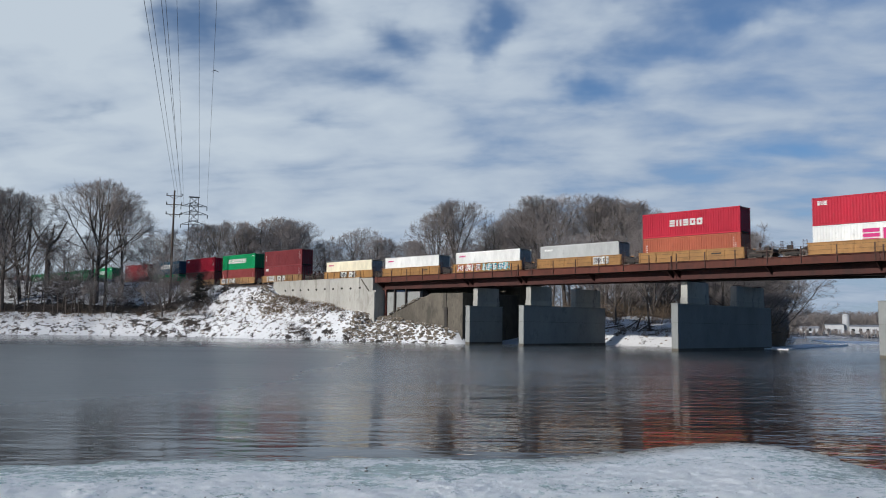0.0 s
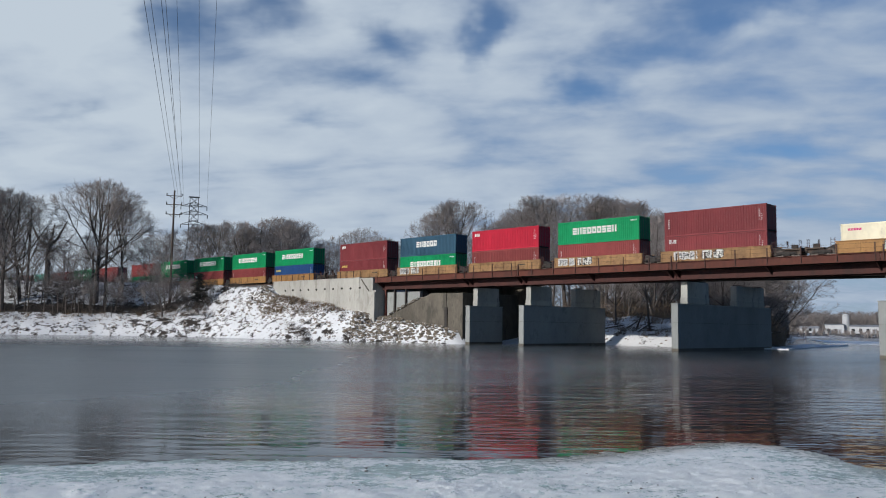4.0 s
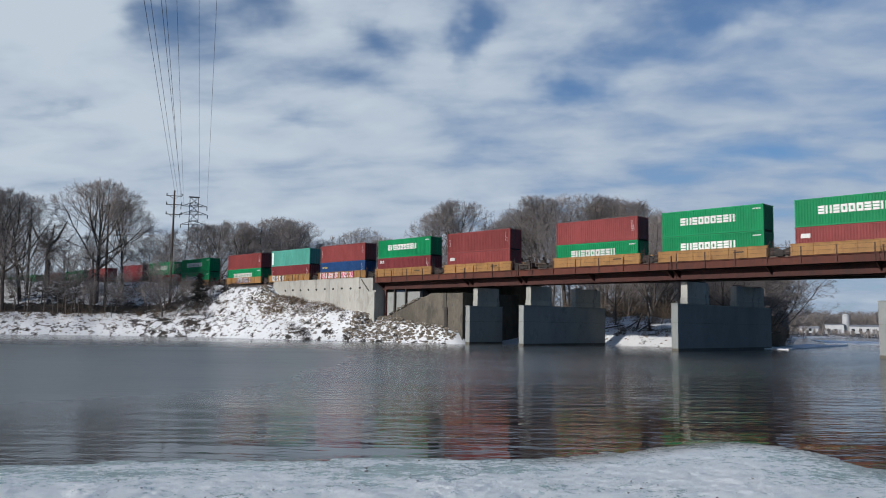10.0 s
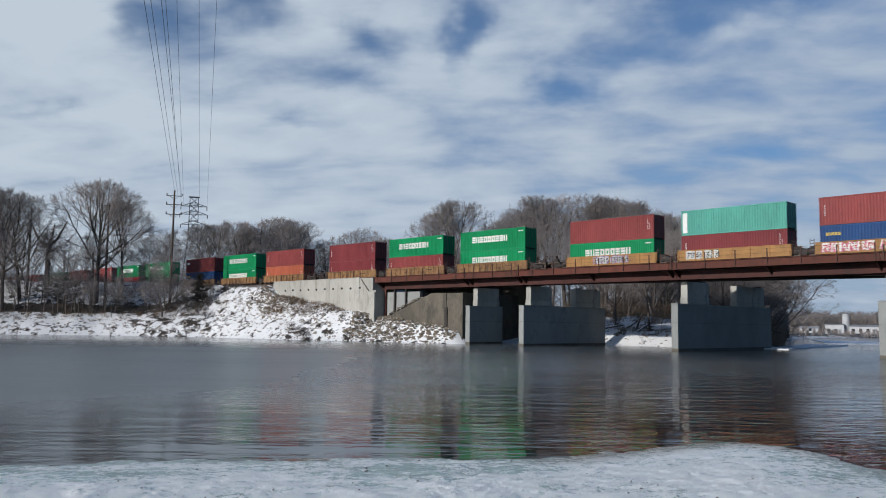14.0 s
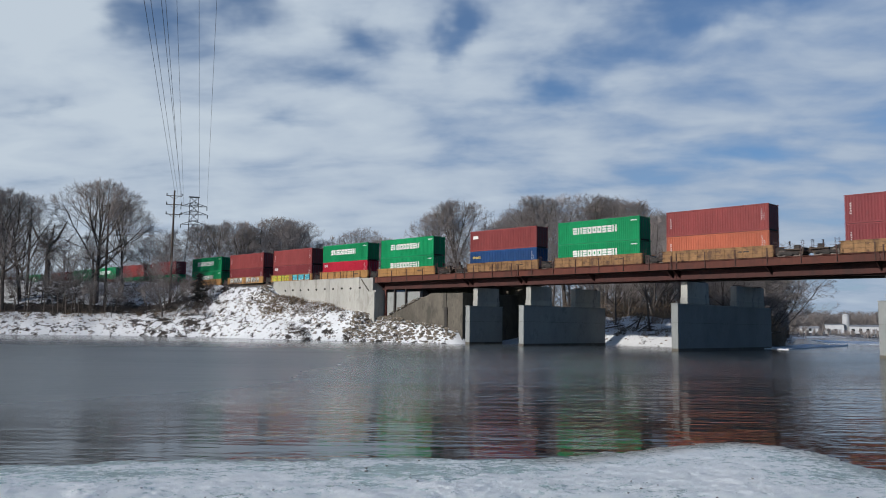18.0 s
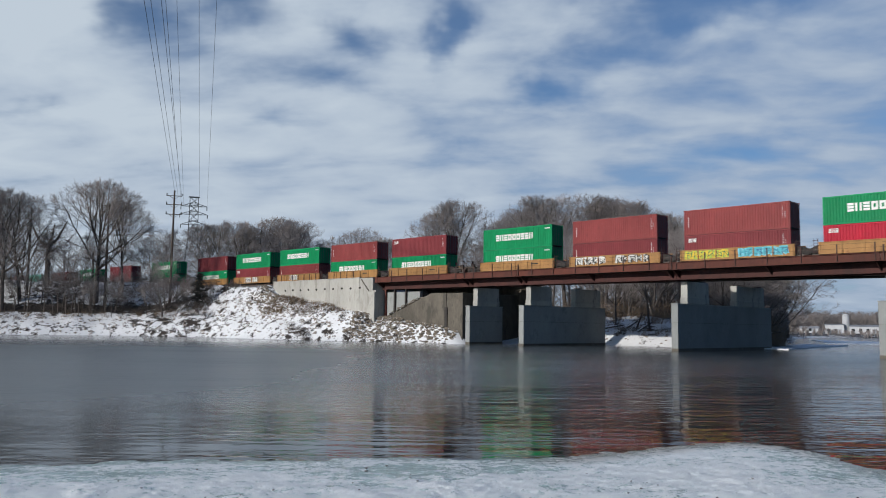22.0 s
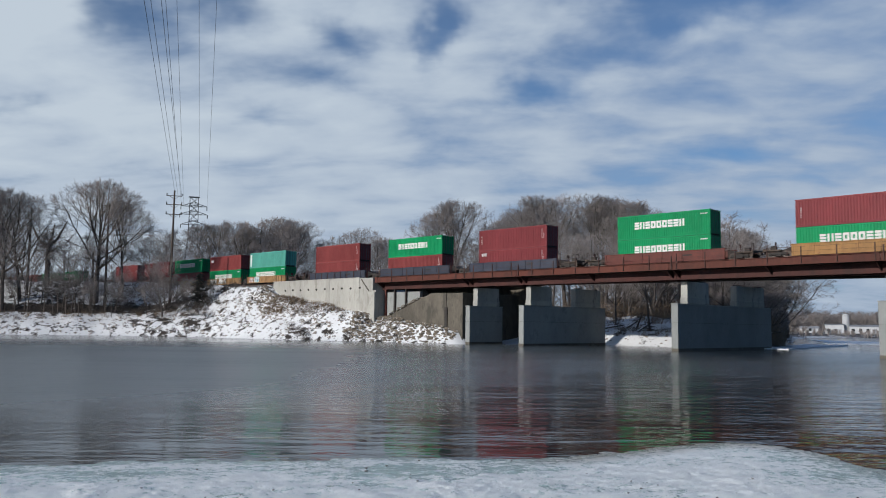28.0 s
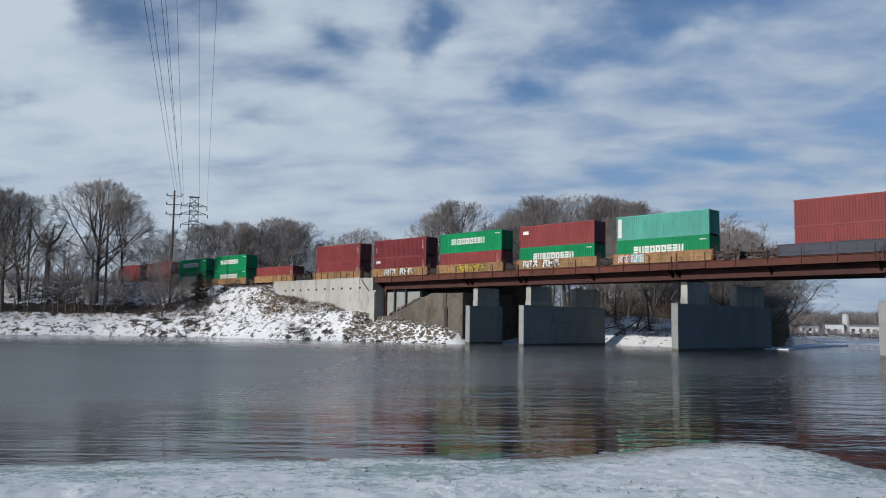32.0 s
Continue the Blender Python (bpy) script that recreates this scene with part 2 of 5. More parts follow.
    slack.inputs["From Min"].default_value, slack.inputs["From Max"].default_value = -14, 3
    slack.inputs["To Min"].default_value, slack.inputs["To Max"].default_value = 1.0, 0.5
    t.links.new(side.outputs["Value"], slack.inputs["Value"])
    sm = node(t, "Math")
    sm.operation = "MULTIPLY_ADD"
    # calm again in the shelter of the far bank
    calm = node(t, "MapRange")
    calm.inputs["From Min"].default_value, calm.inputs["From Max"].default_value = 75, 118
    calm.inputs["To Min"].default_value, calm.inputs["To Max"].default_value = 1.0, 0.22
    t.links.new(out.outputs["Value"], calm.inputs["Value"])
    ruffled = node(t, "Math")
    ruffled.operation = "MULTIPLY"
    t.links.new(ruf.outputs[0], ruffled.inputs[0])
    t.links.new(calm.outputs[0], ruffled.inputs[1])
    t.links.new(ruffled.outputs[0], sm.inputs[0])
    t.links.new(slack.outputs[0], sm.inputs[1])
    t.links.new(rr.outputs[0], sm.inputs[2])
    t.links.new(sm.outputs[0], b.inputs["Roughness"])
    return m


def ice_material():
    """Wet grey-green ice under crusts of white snow; thin and brownish at the outer lip."""
    m = mat("wet_river_ice", (0.53, 0.67, 0.635), 0.3, vary=0.25, scale=0.9, spec=0.5)
    t = m.node_tree
    b = t.nodes["Principled BSDF"]
    old = b.inputs["Base Color"].links[0].from_socket
    tc = node(t, "TexCoord")
    low = node(t, "Mapping", Rotation=(0, 0, 0.797), Scale=(1.25, 1.0, 1))
    low.vector_type = "TEXTURE"
    t.links.new(tc.outputs["Object"], low.inputs["Vector"])
    crust = node(t, "TexNoise", Scale=5.5, Detail=10.0, Roughness=0.85, Distortion=0.2)
    grain = node(t, "TexNoise", Scale=26.0, Detail=5.0, Roughness=0.7)
    blotch = node(t, "TexNoise", Scale=0.6, Detail=4.0, Roughness=0.6)
    for n in (crust, grain, blotch):
        t.links.new(low.outputs[0], n.inputs["Vector"])
    at = node(t, "Attribute")
    at.attribute_name = "snow"
    add = node(t, "Math")
    add.operation = "ADD"
    t.links.new(crust.outputs["Fac"], add.inputs[0])
    t.links.new(at.outputs["Fac"], add.inputs[1])
    wide = node(t, "Math")
    wide.operation, wide.inputs[1].default_value, wide.inputs[2].default_value = "MULTIPLY_ADD", 0.45, -0.225
    t.links.new(blotch.outputs["Fac"], wide.inputs[0])
    more = node(t, "Math")
    more.operation = "ADD"
    t.links.new(add.outputs[0], more.inputs[0])
    t.links.new(wide.outputs[0], more.inputs[1])
    r = node(t, "ValToRGB")
    r.color_ramp.elements[0].position, r.color_ramp.elements[1].position = 0.455, 0.525
    t.links.new(more.outputs[0], r.inputs[0])
    mx = node(t, "MixRGB")
    mx.inputs[2].default_value = (0.95, 0.97, 0.95, 1)
    t.links.new(r.outputs[0], mx.inputs[0])
    t.links.new(old, mx.inputs[1])
    thin = node(t, "Attribute")
    thin.attribute_name = "thin"
    mx2 = node(t, "MixRGB")
    mx2.inputs[2].default_value = (0.40, 0.34, 0.27, 1)
    t.links.new(thin.outputs["Fac"], mx2.inputs[0])
    t.links.new(mx.outputs[0], mx2.inputs[1])
    t.links.new(mx2.outputs[0], b.inputs["Base Color"])
    rr = node(t, "MapRange")
    rr.inputs["To Min"].default_value, rr.inputs["To Max"].default_value = 0.16, 0.85
    t.links.new(r.outputs[0], rr.inputs["Value"])
    t.links.new(rr.outputs[0], b.inputs["Roughness"])
    b1 = node(t, "Bump", Strength=0.8, Distance=0.045)
    t.links.new(more.outputs[0], b1.inputs["Height"])
    b2 = node(t, "Bump", Strength=0.7, Distance=0.015)
    t.links.new(grain.outputs["Fac"], b2.inputs["Height"])
    t.links.new(b1.outputs[0], b2.inputs["Normal"])
    t.links.new(b2.outputs[0], b.inputs["Normal"])
    return m


def cloud_material():
    """Broken cloud deck: thick grey-white banks with blue gaps where it thins out."""
    m = bpy.data.materials.new("cloud")
    m.use_nodes = True
    t = m.node_tree
    t.nodes.remove(t.nodes["Principled BSDF"])
    out = t.nodes["Material Output"]
    tc = node(t, "TexCoord")
    unit = node(t, "VectorMath")
    unit.operation = "NORMALIZE"
    t.links.new(tc.outputs["Object"], unit.inputs[0])
    xyz = node(t, "SeparateXYZ")
    t.links.new(unit.outputs[0], xyz.inputs[0])
    low = node(t, "Math")
    low.operation, low.inputs[1].default_value = "ADD", 0.22
    t.links.new(xyz.outputs["Z"], low.inputs[0])
    u, v = node(t, "Math"), node(t, "Math")
    for n, o in ((u, "X"), (v, "Y")):
        n.operation = "DIVIDE"
        t.links.new(xyz.outputs[o], n.inputs[0])
        t.links.new(low.outputs[0], n.inputs[1])
    flat = node(t, "CombineXYZ")
    t.links.new(u.outputs[0], flat.inputs[0])
    t.links.new(v.outputs[0], flat.inputs[1])
    # long soft rolls of cloud with smaller puffs on them
    roll = node(t, "Mapping", Rotation=(0, 0, -0.16), Scale=(0.8, 0.3, 1), Location=(3.4, 1.9, 0))
    puff = node(t, "Mapping", Rotation=(0, 0, -0.16), Scale=(0.26, 0.2, 1), Location=(1.3, 0.4, 0))
    n1 = node(t, "TexNoise", Scale=1.0, Detail=4.0, Roughness=0.5, Distortion=0.3)
    n2 = node(t, "TexNoise", Scale=1.0, Detail=5.0, Roughness=0.5, Distortion=0.2)
    for mp, n in ((roll, n1), (puff, n2)):
        mp.vector_type = "TEXTURE"
        t.links.new(flat.outputs[0], mp.inputs["Vector"])
        t.links.new(mp.outputs[0], n.inputs["Vector"])

    def sums(*terms):
        """Weighted sum of outputs: (socket, weight) pairs."""
        total = None
        for socket, weight in terms:
            k = node(t, "Math")
            k.operation, k.inputs[1].default_value = "MULTIPLY_ADD", weight
            t.links.new(socket, k.inputs[0])
            k.inputs[2].default_value = 0.0
            if total:
                t.links.new(total, k.inputs[2])
            total = k.outputs[0]
        return total
    # the gaps in the deck: bearing, elevation, half width, half height in degrees, depth
    az = node(t, "Math")
    az.operation = "ARCTAN2"
    t.links.new(xyz.outputs["X"], az.inputs[0])
    t.links.new(xyz.outputs["Y"], az.inputs[1])
    el = node(t, "Math")
    el.operation = "ARCSINE"
    t.links.new(xyz.outputs["Z"], el.inputs[0])
    place = node(t, "CombineXYZ")
    warp = node(t, "TexNoise", Scale=9.0, Detail=4.0, Roughness=0.55)
    t.links.new(unit.outputs[0], warp.inputs["Vector"])
    t.links.new(az.outputs[0], place.inputs[0])
    t.links.new(el.outputs[0], place.inputs[1])
    bend = node(t, "VectorMath")
    bend.operation = "MULTIPLY_ADD"
    bend.inputs[1].default_value = (0.16, 0.085, 0)
    t.links.new(warp.outputs["Color"], bend.inputs[0])
    t.links.new(place.outputs[0], bend.inputs[2])
    holes = []
    for a, e, w, h, depth in ((-18.5, 19.7, 3.4, 1.7, 0.26), (-11, 20.8, 3.2, 1.7, 0.24), (-4, 19.3, 3.6, 1.3, 0.22), (-7, 16.3, 4.5, 1.1, 0.14), (3.6, 19.7, 2.0, 2.4, 0.30), (10.9, 16.4, 3.4, 1.2, 0.28),
                              (13.2, 18.4, 4.4, 1.1, 0.20), (19.3, 21, 6.5, 1.7, 0.30), (24.5, 19.6, 5, 2.2, 0.12), (-23, 12.9, 2.6, 0.7, 0.17), (-8.4, 13.4, 3.6, 0.8, 0.13), (20.5, 11.6, 4.6, 1.0, 0.10), (6.4, 15.2, 8, 0.6, 0.08)):
        off = node(t, "VectorMath")
        off.operation = "SUBTRACT"
        off.inputs[1].default_value = (radians(a) + 0.08, radians(e) + 0.0425, 0)
        t.links.new(bend.outputs[0], off.inputs[0])
        size = node(t, "VectorMath")
        size.operation = "DIVIDE"
        size.inputs[1].default_value = (radians(w), radians(h), 1)
        t.links.new(off.outputs[0], size.inputs[0])
        far = node(t, "VectorMath")
        far.operation = "LENGTH"
        t.links.new(size.outputs[0], far.inputs[0])
        fall = node(t, "MapRange")
        fall.interpolation_type = "SMOOTHSTEP"
        fall.inputs["From Min"].default_value, fall.inputs["From Max"].default_value = 1.5, 0.0
        t.links.new(far.outputs["Value"], fall.inputs["Value"])
        holes.append((fall.outputs[0], -depth))
    # thinner upstream and overhead, thick towards the horizon
    thick = sums((n1.outputs["Fac"], 0.5), (n2.outputs["Fac"], 0.6), (xyz.outputs["X"], -0.17), (xyz.outputs["Z"], -0.42), *holes)
    dens = node(t, "MapRange")
    dens.inputs["From Min"].default_value, dens.inputs["From Max"].default_value = 0.10, 0.50
    dens.inputs["To Min"].default_value, dens.inputs["To Max"].default_value = 0.12, 0.98
    dens.interpolation_type = "SMOOTHSTEP"
    t.links.new(thick, dens.inputs["Value"])
    tone = sums((n1.outputs["Fac"], 0.45), (n2.outputs["Fac"], 0.55), (xyz.outputs["X"], -0.27))
    r = node(t, "ValToRGB")
    r.color_ramp.elements[0].color, r.color_ramp.elements[0].position = (0.29, 0.37, 0.50, 1), 0.3
    r.color_ramp.elements[1].color, r.color_ramp.elements[1].position = (0.54, 0.61, 0.675, 1), 0.66
    t.links.new(tone, r.inputs[0])
    em = node(t, "Emission", Strength=1.0)
    t.links.new(r.outputs[0], em.inputs["Color"])
    tr = node(t, "BsdfTransparent")
    mx = node(t, "MixShader")
    t.links.new(dens.outputs[0], mx.inputs[0])
    t.links.new(tr.outputs[0], mx.inputs[1])
    t.links.new(em.outputs[0], mx.inputs[2])
    t.links.new(mx.outputs[0], out.inputs["Surface"])
    return m


# ---- mesh helpers ----
def part(name, bm, material, parent=None, label="", smooth=False):
    me = bpy.data.meshes.new(name)
    bm.to_mesh(me)
    bm.free()
    me.materials.append(material)
    if smooth:
        for p in me.polygons:
            p.use_smooth = True
    ob = new(name, me)
    ob.parent = parent
    if label:
        tagged(ob, label)
    return ob


def empty(name, m, label, category, group="", kind=""):
    ob = new(name)
    ob.matrix_basis = m
    return tagged(ob, label, category, group, kind)


def box(bm, x0, x1, y0, y1, z0, z1, bev=0.0):
    vs = [bm.verts.new(p) for p in ((x0, y0, z0), (x1, y0, z0), (x1, y1, z0), (x0, y1, z0), (x0, y0, z1), (x1, y0, z1), (x1, y1, z1), (x0, y1, z1))]
    fs = [bm.faces.new([vs[i] for i in f]) for f in ((3, 2, 1, 0), (4, 5, 6, 7), (0, 1, 5, 4), (1, 2, 6, 5), (2, 3, 7, 6), (3, 0, 4, 7))]
    if bev:
        es = list({e for f in fs for e in f.edges})
        bmesh.ops.bevel(bm, geom=es, offset=bev, segments=1, affect="EDGES")
    return bm


def boxes(*args, bev=0.0):
    bm = bmesh.new()
    for a in args:
        box(bm, *a, bev=bev)
    return bm


def prism(pts, axis, a, b):
    """An outline of (u, v) drawn out from a to b. axis 'y': u=x, v=z; axis 'x': u=y, v=z; axis 'z': u=x, v=y."""
    bm = bmesh.new()

    def at(u, v, w):
        return {"y": (u, w, v), "x": (w, u, v), "z": (u, v, w)}[axis]
    lo = [bm.verts.new(at(u, v, a)) for u, v in pts]
    hi = [bm.verts.new(at(u, v, b)) for u, v in pts]
    bm.faces.new(lo[::-1])
    bm.faces.new(hi)
    for i in range(len(pts)):
        j = (i + 1) % len(pts)
        bm.faces.new((lo[i], lo[j], hi[j], hi[i]))
    bmesh.ops.recalc_face_normals(bm, faces=bm.faces)
    return bm


def tube(bm, a, b, ra, rb, sides=6, caps=False):
    a, b = Vector(a), Vector(b)
    d = (b - a).normalized()
    u = d.orthogonal().normalized()
    v = d.cross(u)
    rings = []
    for p, r in ((a, ra), (b, rb)):
        rings.append([bm.verts.new(p + r * (math.cos(2 * math.pi * i / sides) * u + math.sin(2 * math.pi * i / sides) * v)) for i in range(sides)])
    for i in range(sides):
        j = (i + 1) % sides
        bm.faces.new((rings[0][i], rings[0][j], rings[1][j], rings[1][i]))
    if caps:
        bm.faces.new(rings[0][::-1])
        bm.faces.new(rings[1])
    return bm


# ---- ground ----
SHORE = [(-2500, -2300), (-700, -560), (-300, -160), (-205, -20), (-160, 47), (-150, 61), (-134, 73), (-114, 76), (-101.6, 79.7), (-97.1, 81.3), (-91, 82.6), (-84.6, 83.3), (-82.9, 84.8), (-82.4, 93.5), (-79, 104.0), (-69.5, 104.7), (-61, 104.9),
         (-50.5, 107.5), (-53, 118), (-67, 160), (-100, 240), (-131, 330), (-113, 356), (-40, 400), (200, 470), (1500, 900), (4000, 1500)]
NEAR = [(4000, 700), (1500, 420), (200, 120), (50, 40), (12, 11), (-2, 5), (-9, -4), (-24, -30), (-120, -150), (-500, -560), (-2300, -2500)]


def to_line(px, py, line, closed=False):
    best = np.full(px.shape, 1e9)
    n = len(line)
    for i in range(n if closed else n - 1):
        (ax, ay), (bx, by) = line[i], line[(i + 1) % n]
        dx, dy = bx - ax, by - ay
        u = np.clip(((px - ax) * dx + (py - ay) * dy) / (dx * dx + dy * dy), 0, 1)
        best = np.minimum(best, np.hypot(px - ax - u * dx, py - ay - u * dy))
    return best


def inside(px, py, poly):
    r = np.zeros(px.shape, bool)
    for i in range(len(poly)):
        (ax, ay), (bx, by) = poly[i], poly[i - 1]
        if ay != by:
            r ^= ((ay > py) != (by > py)) & (px < (bx - ax) * (py - ay) / (by - ay) + ax)
    return r


TRACK_Y, RAIL_Z = 87.1, 9.95


def wobble(px, py):
    return (np.sin(px * 0.71 + 1.3 * np.sin(py * 0.53)) * 0.5 + np.sin(py * 0.9 + px * 0.37) * 0.3 + np.sin(px * 2.3 - py * 1.9) * 0.2)


def heights(px, py):
    """The ground's height: the river bed, the banks, the railway embankment and the wooded flats."""
    px, py = np.asarray(px, float), np.asarray(py, float)
    wet = inside(px, py, SHORE + NEAR)
    d_far, d_near = to_line(px, py, SHORE), to_line(px, py, NEAR)
    d = np.minimum(d_far, d_near)
    near_side = d_near < d_far
    bank = np.interp(d_far, [0, 1, 4, 9.4, 11, 30, 60, 400, 3000], [0, 0.7, 2.4, 3.3, 4.5, 5.7, 7.0, 10, 14])
    right = np.interp(d_far, [0, 1, 4, 12, 30, 60, 400, 3000], [0, 0.6, 2.0, 3.5, 6.0, 7.5, 10, 14])
    right = np.where(py > 124, np.interp(d_far, [0, 4, 12, 40, 400, 3000], [0, 0.4, 1.2, 4, 9, 14]), right)
    far = np.interp(d_far, [0, 3, 20, 100, 500, 3000], [0, 0.3, 0.7, 2.2, 8, 14])
    bank = np.where((px > -90) | ((py > 160) & (px > -0.42 * py - 60)), right, bank)
    bank = np.where(py > 215, far, bank)
    top = np.interp(px, [-150, -138, -131, -128, -101, -92, -87, -83.5], [10.5, 9.9, 9.3, 7.8, 4.0, 3.1, 2.4, 1.7])
    edge = np.maximum(np.interp(px, [-103, -101], [82.6, 84.8]) - py, 0)
    w = np.maximum(d_far / (d_far + edge + 1e-6), np.clip(d_far / 22, 0, 1))
    slope = top * np.interp(w, [0, 0.1, 0.28, 0.42, 1], [0, 0.16, 0.33, 0.40, 1])
    crest = np.where(py > 80, np.minimum(slope, np.interp(py, [80, 82.8], [10.5, 9.3])), slope)
    land = np.where((px < -82.8) & (py <= 85.2), crest, bank)
    embank = np.interp(np.abs(py - 89), [0, 6.4, 14, 30, 1e5], [9.3, 9.3, 6.0, -50, -50])
    land = np.where((px < -103) & (py > 84.2), np.maximum(embank, bank), land)
    land = np.where((px >= -103) & (px < -85.6) & (py > 85.2) & (py < 97), np.interp(px, [-101, -92.5, -84], [3.2, 6.8, 6.8]), land)
    land = np.where(near_side, np.interp(d_near, [0, 3, 10, 40, 3000], [0.0, 0.5, 1.0, 2.0, 12]), land)
    land = land + wobble(px, py) * np.clip(d * 0.08, 0, 0.28)
    return np.where(wet, -np.minimum(0.25 * d, 2.2), np.maximum(land, 0.02))


def ground_z(x, y):
    return float(heights(np.array([x]), np.array([y]))[0])


def steps(lo, a, b, hi, fine):
    mid = list(np.arange(a, b, fine))
    left, right, s, p = [], [], fine, a
    while p > lo:
        s = min(s * 1.25, 300)
        p -= s
        left.append(max(p, lo))
    s, p = fine, mid[-1]
    while p < hi:
        s = min(s * 1.25, 300)
        p += s
        right.append(min(p, hi))
    return np.array(left[::-1] + mid + right)


def sheet(name, xs, ys, z, material):
    gx, gy = np.meshgrid(xs, ys)
    gz = z(gx.ravel(), gy.ravel())
    w = len(xs)
    verts = np.stack([gx.ravel(), gy.ravel(), gz], -1)
    faces = [(j * w + i, j * w + i + 1, (j + 1) * w + i + 1, (j + 1) * w + i) for j in range(len(ys) - 1) for i in range(w - 1)]
    me = bpy.data.meshes.new(name)
    me.from_pydata(verts.tolist(), [], faces)
    me.materials.append(material)
    for p in me.polygons:
        p.use_smooth = True
    return new(name, me), verts


ground, gv = sheet("ground", steps(-4600, -190, -30, 4600, 1.1), steps(-4600, 40, 130, 4600, 1.1), heights, ground_material())
tagged(ground, "snow-covered river banks with bare soil and leaf litter", "ground", kind="structure")
bare = ground.data.attributes.new("bare", "FLOAT", "POINT")
gd = to_line(gv[:, 0], gv[:, 1], SHORE)
wood = np.interp(gd, [0, 6.5, 8.0, 9.2, 11.2, 13, 24, 40], [0.06, 0.07, 0.12, 0.26, 0.24, 0.10, 0.09, 0.07])
wood = np.where((gv[:, 0] > -134) & (gv[:, 1] < 86), np.interp(gd, [0, 5, 8], [0.065, 0.055, 0.075]), wood)
wood = np.where((gv[:, 0] > -103) & (gv[:, 1] < 86), wood + 0.03, wood)
wood = np.where((gv[:, 0] > -148) & (gv[:, 1] > 74) & (gv[:, 1] < 86) & (gv[:, 0] <= -134), np.interp(gv[:, 0], [-148, -142], [0.12, 0.035]), wood)
wood = np.where((gv[:, 0] > -95) & (gv[:, 1] > 92), np.interp(gd, [0, 2.5, 6, 11, 30], [-0.03, 0.02, 0.05, 0.09, 0.13]), wood)
wood = np.where((gv[:, 1] > 124) & (gv[:, 0] > -140), np.interp(gd, [0, 2, 6], [0.05, 0.2, 0.24]), wood)
wood = np.where(gv[:, 1] > 215, np.interp(gd, [0, 4, 10], [0.0, 0.1, 0.2]), wood)
bare.data.foreach_set("value", wood.astype(np.float32))

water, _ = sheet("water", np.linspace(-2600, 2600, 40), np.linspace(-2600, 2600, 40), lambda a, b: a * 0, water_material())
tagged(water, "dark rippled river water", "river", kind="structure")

# ice shelf along the near shore
ICE = [(-40, -28), (-24, -6), (-15.9, 4.7), (-14.1, 7.4), (-12.3, 10.1), (-11.2, 11.5), (-9.9, 13.0), (-9.4, 16.2), (-8.8, 17.6), (-7.9, 18.0), (-7.0, 17.8), (-5.2, 16.1), (-1, 14.5), (12, 20), (30, 34), (30, 0), (-10, -40)]


def ice_z(x, y):
    e = to_line(x, y, ICE, True) * np.where(inside(x, y, ICE), 1, -1)
    e = e + 0.2 * wobble(x * 1.7, y * 1.7) + 0.14 * wobble(x * 5, y * 5) + 0.09 * wobble(x * 13, y * 13)
    swell = np.array([noise.fractal(Vector((a * 1.6, b * 1.6, 3.0)), 0.8, 2.0, 5) for a, b in zip(x, y)])
    crumbs = np.array([noise.fractal(Vector((a * 7.0, b * 7.0, 9.0)), 0.9, 2.0, 3) for a, b in zip(x, y)])
    z = np.interp(e, [-0.3, 0.0, 0.6, 3], [-0.3, 0.008, 0.02, 0.06])
    z = z + swell * np.interp(e, [0, 0.5, 2.5, 4.5], [0.0, 0.01, 0.025, 0.04])
    return z + np.clip(crumbs - 0.1, 0, 0.9) * np.interp(e, [0, 0.4, 2.5, 4.5], [0.0, 0.025, 0.05, 0.07])


# rows along and across the shore
fwd, lat = np.arange(3.0, 23.0, 0.065), np.arange(-15.0, 15.0, 0.08)
gl, gf = np.meshgrid(lat, fwd)
ix = (math.cos(YAW) * gl - math.sin(YAW) * gf).ravel()
iy = (math.sin(YAW) * gl + math.cos(YAW) * gf).ravel()
me = bpy.data.meshes.new("ice_shelf")
w = len(lat)
me.from_pydata(np.stack([ix, iy, ice_z(ix, iy)], -1).tolist(), [], [(j * w + i, j * w + i + 1, (j + 1) * w + i + 1, (j + 1) * w + i) for j in range(len(fwd) - 1) for i in range(w - 1)])
me.materials.append(ice_material())
me.polygons.foreach_set("use_smooth", [True] * len(me.polygons))
ice = new("ice_shelf", me)
lip = to_line(ix, iy, ICE, True)
for name, value in (("thin", np.interp(lip, [0, 0.35, 1.0], [0.9, 0.6, 0.0]) * np.interp(ix, [-10.6, -9.6, -7.4, -6.0], [0.1, 0.9, 0.9, 0.4])),
                    ("snow", np.interp(lip, [0, 0.5, 2.5, 6], [-0.10, 0.0, 0.05, 0.13]) + 0.05 * wobble(ix * 0.9, iy * 0.9) + np.interp(ix - iy, [-22, -18, -16], [0.0, 0.0, 0.06]))):
    ice.data.attributes.new(name, "FLOAT", "POINT").data.foreach_set("value", value.astype(np.float32))
tagged(ice, "grey-white wet ice shelf crusted with snow along the near shore", "ice", kind="structure")

# cloud deck ahead of the camera
RADIUS = 4700


